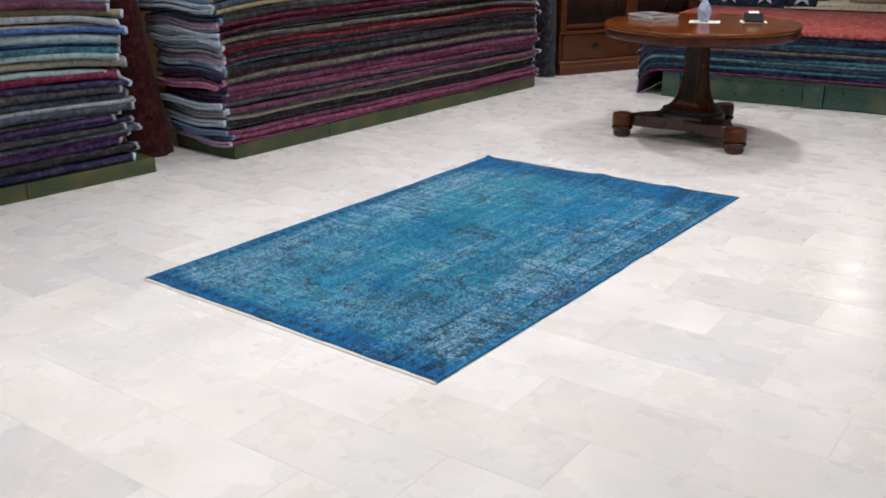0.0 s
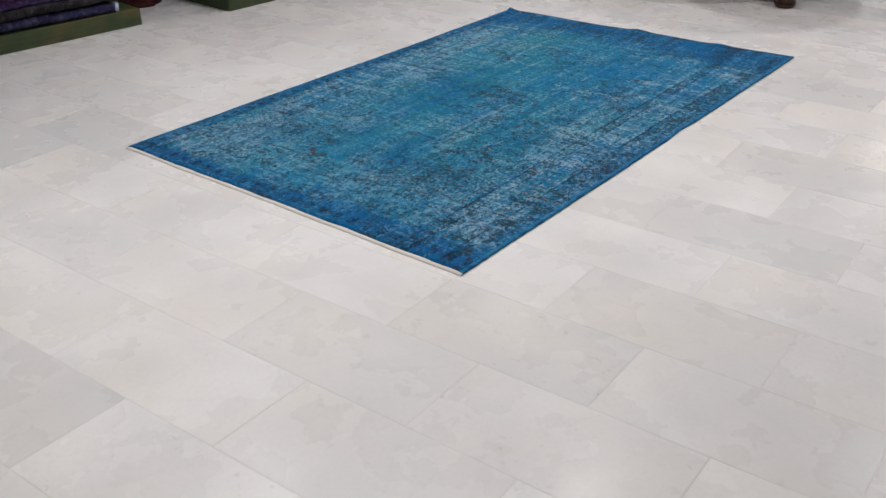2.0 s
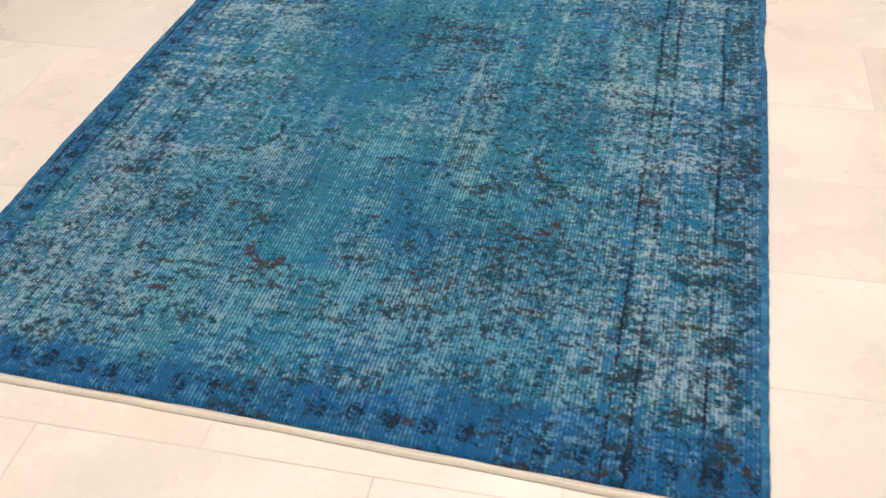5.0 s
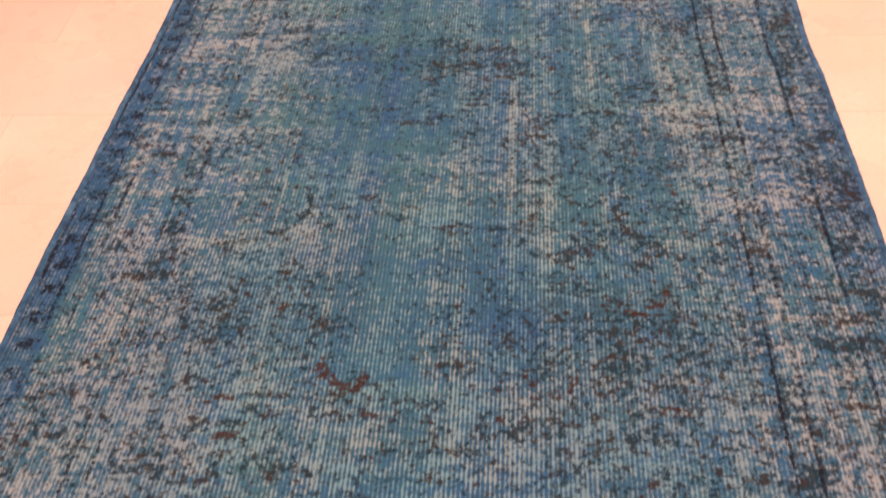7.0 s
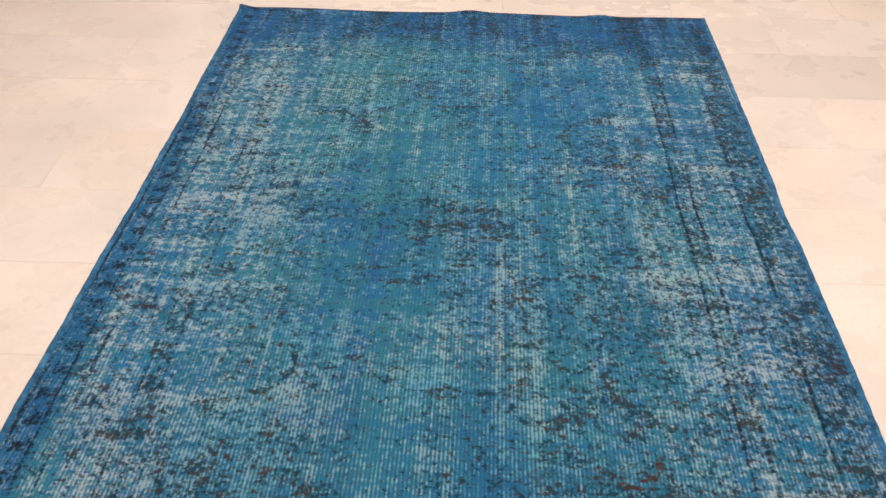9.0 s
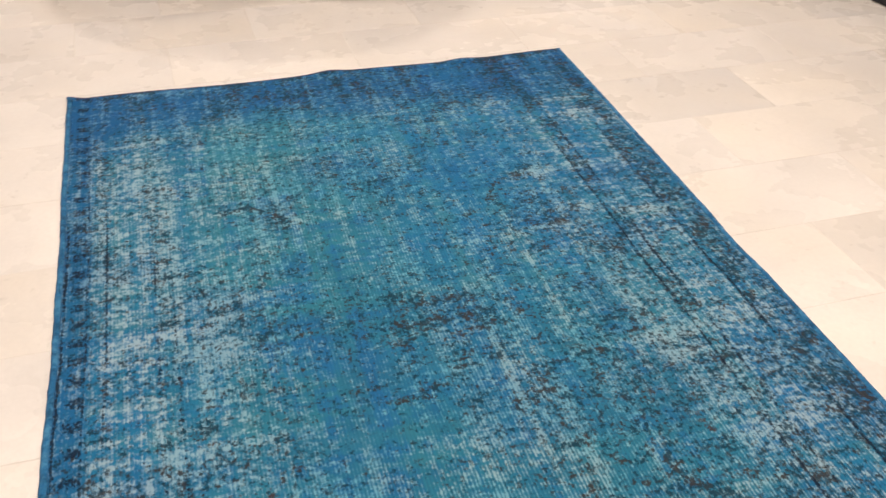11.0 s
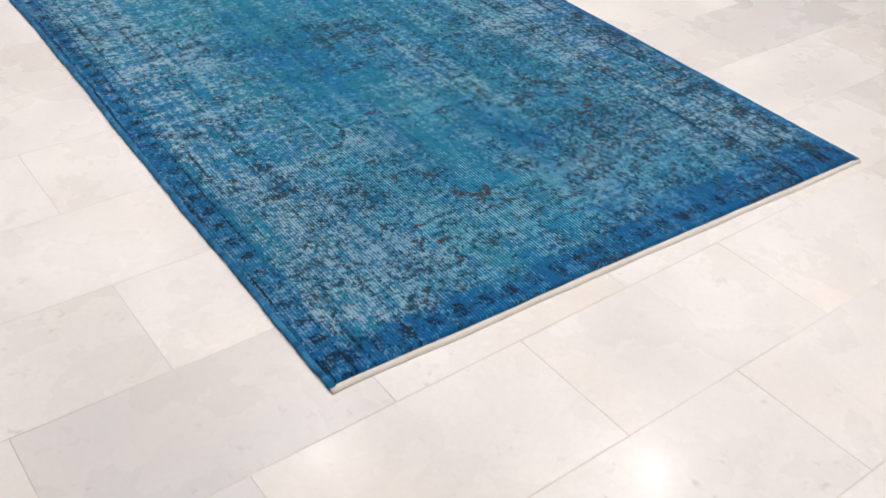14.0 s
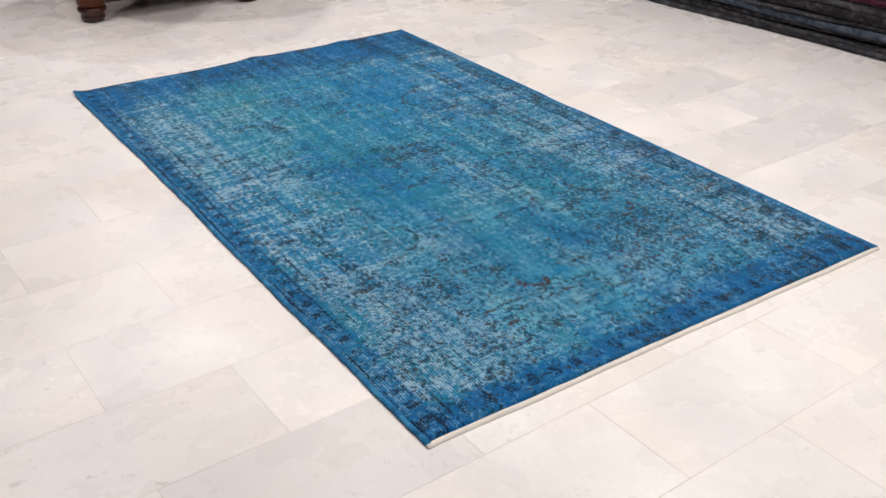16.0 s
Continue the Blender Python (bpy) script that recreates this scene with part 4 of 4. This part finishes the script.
def pedestal_table():
    ob = empty("pedestal_table", Matrix.Translation(TC), "round polished mahogany pedestal table with three bun feet", "table")
    top = [(0.01, 0.7485), (0.620, 0.7485), (0.633, 0.751), (0.638, 0.762), (0.636, 0.771), (0.630, 0.7755), (0.615, 0.7765), (0.30, 0.7765), (0.01, 0.7765)]
    part("tabletop", lathe(top, 96), M_TABLE, ob, "glossy veneered round top", True)
    part("apron", lathe([(0.600, 0.748), (0.600, 0.704), (0.606, 0.700), (0.624, 0.700), (0.629, 0.705), (0.630, 0.748)], 96, False), M_APRON, ob, "dark curved apron", True)
    turn = radians(87)
    col = []
    for z, r in ((0.205, 0.196), (0.24, 0.155), (0.28, 0.127), (0.34, 0.106), (0.42, 0.092), (0.52, 0.084), (0.62, 0.080), (0.70, 0.082), (0.737, 0.09)):
        col.append(tri_ring(r, radians(50), z, turn))
    part("pedestal", sweep(col), M_DARKWOOD, ob)
    for k3 in range(3):
        a = turn + math.pi / 3 + k3 * 2 * math.pi / 3
        out, side = Vector((math.cos(a), math.sin(a), 0)), Vector((-math.sin(a), math.cos(a), 0))
        for nm, mat, grow, lift in (("inlay_border", M_TABLE, 1.22, 0.002), ("inlay", M_EBONY, 1.0, 0.005)):
            lev = []
            for z, w in ((0.265, 0.052), (0.34, 0.043), (0.44, 0.037), (0.54, 0.033), (0.585, 0.022), (0.605, 0.010), (0.635, 0.002)):
                zz = 0.43 + (z - 0.43) * (1.06 if grow > 1 else 1.0)
                r = float(np.interp(zz, (0.205, 0.24, 0.28, 0.34, 0.42, 0.52, 0.62, 0.70), (0.196, 0.155, 0.127, 0.106, 0.092, 0.084, 0.080, 0.082)))
                d = r * math.cos(math.pi / 3 - radians(25)) + lift
                w2 = w * grow
                lev.append([out * d + side * w2 + Vector((0, 0, zz)), out * d - side * w2 + Vector((0, 0, zz)), out * (d - 0.012) - side * w2 + Vector((0, 0, zz)), out * (d - 0.012) + side * w2 + Vector((0, 0, zz))])
            part(nm, sweep(lev), mat, ob)
    part("base_moulding", sweep([tri_ring(0.235, radians(46), 0.158, turn), tri_ring(0.235, radians(46), 0.178, turn), tri_ring(0.218, radians(48), 0.19, turn), tri_ring(0.212, radians(50), 0.207, turn)]), M_EBONY, ob, "black stepped moulding")
    part("platform", sweep([concave_ring(0.44, 0.183, 0.078, turn), concave_ring(0.45, 0.190, 0.084, turn), concave_ring(0.45, 0.190, 0.146, turn), concave_ring(0.44, 0.184, 0.158, turn)]), M_DARKWOOD, ob, "three-armed platform base")
    for k3 in range(3):
        a = turn + k3 * 2 * math.pi / 3
        c = Vector((0.478 * math.cos(a), 0.478 * math.sin(a), 0))
        b = lathe([(0.052, 0.078), (0.068, 0.082), (0.070, 0.10), (0.070, 0.145), (0.066, 0.160), (0.056, 0.163), (0.01, 0.164)], 32)
        bmesh.ops.translate(b, vec=c, verts=b.verts)
        leg = part("foot", b, M_APRON, ob, smooth=True)
        b = lathe([(0.03, 0.0), (0.050, 0.002), (0.060, 0.014), (0.061, 0.03), (0.055, 0.040), (0.063, 0.046), (0.072, 0.056), (0.072, 0.068), (0.060, 0.078), (0.02, 0.079)], 32)
        bmesh.ops.translate(b, vec=c, verts=b.verts)
        part("bun", b, M_DARKWOOD, leg, "dark ringed bun", True)


pedestal_table()
ZTAB = 0.7767
sheet = tagged(part("paper_sheet", boxed(-0.10, 0.10, -0.075, 0.075, 0, 0.0015), M_PAPER, None), "white paper sheet under a vase", "paper")
sheet.matrix_basis = pose(0.827, 3.94, ZTAB, 0, 0, 20)
vase = empty("vase", pose(0.820, 3.935, ZTAB + 0.0016) @ Matrix.Diagonal((0.85, 0.85, 0.98, 1)), "small blue and white china bottle vase", "vase")
part("body", lathe([(0.002, 0.0), (0.034, 0.0), (0.036, 0.006), (0.050, 0.035), (0.056, 0.062), (0.050, 0.092), (0.030, 0.125), (0.017, 0.145), (0.013, 0.17), (0.016, 0.195), (0.019, 0.20), (0.013, 0.198), (0.010, 0.17)], 36, False), M_CHINA, vase, smooth=True)
for i, (w, d, rz, m, z) in enumerate(((0.21, 0.28, 62, M_PAPER, 0.0), (0.205, 0.275, 58, M_PAPER, 0.013), (0.21, 0.28, 66, M_PAPER, 0.024))):
    mag = empty("magazine", pose(0.475, 3.90, ZTAB + z, 0, 0, rz), "glossy magazine in a small pile on the table", "magazine", "magazines on the table")
    part("pages", boxed(-w / 2, w / 2, -d / 2, d / 2, 0.001, 0.010, bevel=0.001), m, mag)
    part("cover", boxed(-w / 2 - 0.001, w / 2 + 0.001, -d / 2 - 0.001, d / 2 + 0.001, 0.0105, 0.0118), plain("magazine_cover", (0.45, 0.42, 0.43), 0.25, grain=22.0), mag, "printed grey cover")
    if i == 2:
        for q, (y0, y1, x0, x1) in enumerate(((-0.11, -0.02, -0.08, 0.08), (0.0, 0.08, -0.08, 0.01), (0.09, 0.115, -0.08, 0.07))):
            part("print_bar", boxed(x0, x1, y0, y1, 0.0119, 0.0123), (M_EBONY, DYES["slate"], DYES["crimson"])[q], mag)
pad = tagged(part("paper_sheet", boxed(-0.085, 0.085, -0.062, 0.062, 0, 0.0015), M_PAPER, None), "white paper sheet under a card holder", "paper")
pad.matrix_basis = pose(1.093, 4.11, ZTAB, 0, 0, 25)
holder = empty("card_holder", pose(1.093, 4.11, ZTAB + 0.0016, 0, 0, 25), "black plastic card holder with white cards", "card holder")
prof = [(-0.058, 0.0), (0.046, 0.0), (0.040, 0.052), (0.026, 0.054), (-0.020, 0.026), (-0.055, 0.012)]
part("stand", sweep([[(x, y, z) for y, z in prof] for x in (-0.060, 0.060)]), M_BLACK, holder)
cards = boxed(-0.034, 0.034, -0.012, 0.012, 0, 0.005, bevel=0.0008)
bmesh.ops.rotate(cards, matrix=Matrix.Rotation(radians(33), 3, "X"), verts=cards.verts)
bmesh.ops.translate(cards, vec=(0.0, 0.022, 0.056), verts=cards.verts)
part("card_stack", cards, M_PAPER, holder, "white cards")


# ---- standing rolls ----
def rug_roll(dye, base, top, r, label, turns=5):
    """A rug rolled up and stood on end, leaning from base to top."""
    ob = empty("rolled_rug", Matrix.Translation(base), label, "rug")
    axis = Vector(top) - Vector(base)
    n = turns * 26
    rings = []
    for f in np.linspace(0, 1, 14):
        ring = []
        swell = 1 + 0.05 * math.sin(5 * f + 1) - 0.10 * f
        for side in (0, 1):
            for i in range(n + 1):
                q = i / n if side == 0 else 1 - i / n
                th = q * turns * 2 * math.pi + 0.15 * math.sin(3 * f)
                rr = (0.018 + (r - 0.018) * q - (0.0 if side == 0 else 0.006)) * swell
                ring.append((axis.x * f + rr * math.cos(th), axis.y * f + rr * math.sin(th), axis.z * f))
        rings.append(ring)
    part("body", sweep(rings), DYES[dye], ob, smooth=False)
    return ob


DYES["oxblood"] = woven("rug_oxblood", (0.050, 0.008, 0.010), (0.075, 0.020, 0.020), 0.5)
rug_roll("oxblood", (-1.905, 1.470, 0), (-1.99, 1.40, 1.02), 0.150, "dark red rug rolled up and standing on end")
rug_roll("charcoal", (-1.37, 5.52, 0), (-1.42, 5.60, 1.5), 0.105, "charcoal rug rolled up and standing on end")


# ---- cabinet ----
def lattice_bar(x0, z0, x1, z1, y, w=0.012, t=0.012):
    a, b = Vector((x0, y, z0)), Vector((x1, y, z1))
    d = (b - a).normalized()
    s = Vector((-d.z, 0, d.x)) * w / 2
    dep = Vector((0, t, 0))
    return sweep([[p + s, p - s, p - s + dep, p + s + dep] for p in (a, b)])


def cabinet():
    ang = math.atan2(0.876, 0.483)
    ob = empty("cabinet", pose(-1.253, 5.603, 0, 0, 0, math.degrees(ang)), "dark walnut cabinet with lattice doors and moulded plinth", "cabinet")
    W, D, H = 1.56, 0.44, 1.95
    part("carcass", boxed(0.0, W, 0.03, D, 0.06, H, bevel=0.004), M_CABINET, ob)
    part("plinth", sweep([[(-0.012, y, z) for y, z in P2] for P2 in ([(-0.018, 0.0), (-0.018, 0.07), (-0.008, 0.085), (-0.004, 0.11), (0.012, 0.127), (0.029, 0.127), (0.029, 0.0)],)] + [[(W + 0.012, y, z) for y, z in [(-0.018, 0.0), (-0.018, 0.07), (-0.008, 0.085), (-0.004, 0.11), (0.012, 0.127), (0.029, 0.127), (0.029, 0.0)]]]), M_CABINET, ob, "moulded plinth")
    part("ledge", boxed(-0.01, W + 0.01, -0.006, 0.029, 0.378, 0.404, bevel=0.006), M_CABINET, ob)
    part("cornice", boxed(-0.03, W + 0.03, -0.03, D, H + 0.002, H + 0.08, bevel=0.015), M_CABINET, ob)
    for x0, x1 in ((0.0, 0.058), (0.715, 0.842), (1.46, W)):
        part("stile", boxed(x0, x1, 0.004, 0.029, 0.406, H - 0.002, bevel=0.004), M_CABINET, ob)
    for x0, x1 in ((0.062, 0.711), (0.846, 1.456)):
        dr = part("drawer", boxed(x0 - 0.03, x1 + 0.03, 0.010, 0.029, 0.140, 0.370, bevel=0.005), M_CABINET, ob)
        xm = (x0 + x1) / 2
        b = bmesh.new()
        vs = [b.verts.new(p) for p in ((xm - 0.045, 0.006, 0.25), (xm, 0.006, 0.205), (xm + 0.045, 0.006, 0.25), (xm, 0.006, 0.285), (xm, -0.004, 0.248))]
        for i in range(4):
            b.faces.new((vs[i], vs[(i + 1) % 4], vs[4]))
        part("escutcheon", b, M_EBONY, dr, "dark diamond plate")
        for z0, z1 in ((0.43, 1.10), (1.14, 1.90)):
            door = part("door", boxed(x0 + 0.004, x1 - 0.004, 0.020, 0.029, z0, z1), M_GLASSDARK, ob, "lattice door over a dark panel")
            for a in (boxed(x0 + 0.004, x1 - 0.004, 0.006, 0.019, z0, z0 + 0.035, bevel=0.004), boxed(x0 + 0.004, x1 - 0.004, 0.006, 0.019, z1 - 0.035, z1, bevel=0.004)):
                part("rail", a, M_CABINET, door)
            step, zc = 0.21, z1 - z0 - 0.07
            lo, hi = z0 + 0.035, z1 - 0.035
            x = x0 - 0.6
            while x < x1 + 0.6:
                for s in (-1, 1):
                    xa, za, xb, zb = x, lo, x + s * zc * 0.62, hi
                    dx = xb - xa
                    t0, t1 = sorted(((x0 + 0.01 - xa) / dx, (x1 - 0.01 - xa) / dx))
                    t0, t1 = max(0.0, t0), min(1.0, t1)
                    if t1 - t0 > 0.03:
                        part("lattice_bar", lattice_bar(xa + dx * t0, za + zc * t0, xa + dx * t1, za + zc * t1, 0.008 if s > 0 else 0.0115, t=0.008), M_DARKWOOD, door)
                x += step


cabinet()

# wall spot behind the low pile
spot = empty("wall_spotlight", pose(1.17, 7.62, 2.33), "small lit spotlight on the back wall", "spotlight")
b = lathe([(0.050, -0.08), (0.055, 0.02), (0.040, 0.05), (0.02, 0.06)], 24)
bmesh.ops.rotate(b, matrix=Matrix.Rotation(radians(-62), 3, "X"), verts=b.verts)
part("can", b, M_STEEL, spot, smooth=True)
part("bracket", boxed(-0.012, 0.012, 0.03, 0.38, 0.03, 0.055, bevel=0.003), M_STEEL, spot)
data = bpy.data.lights.new("wall_spot", "AREA")
data.shape, data.size, data.energy, data.color, data.spread = "DISK", 0.12, 3.5, (1.0, 0.93, 0.84), radians(140)
new("wall_spot", data).matrix_basis = look((1.17, 7.53, 2.28), (1.3, 2.0, 0.0))

slabs()
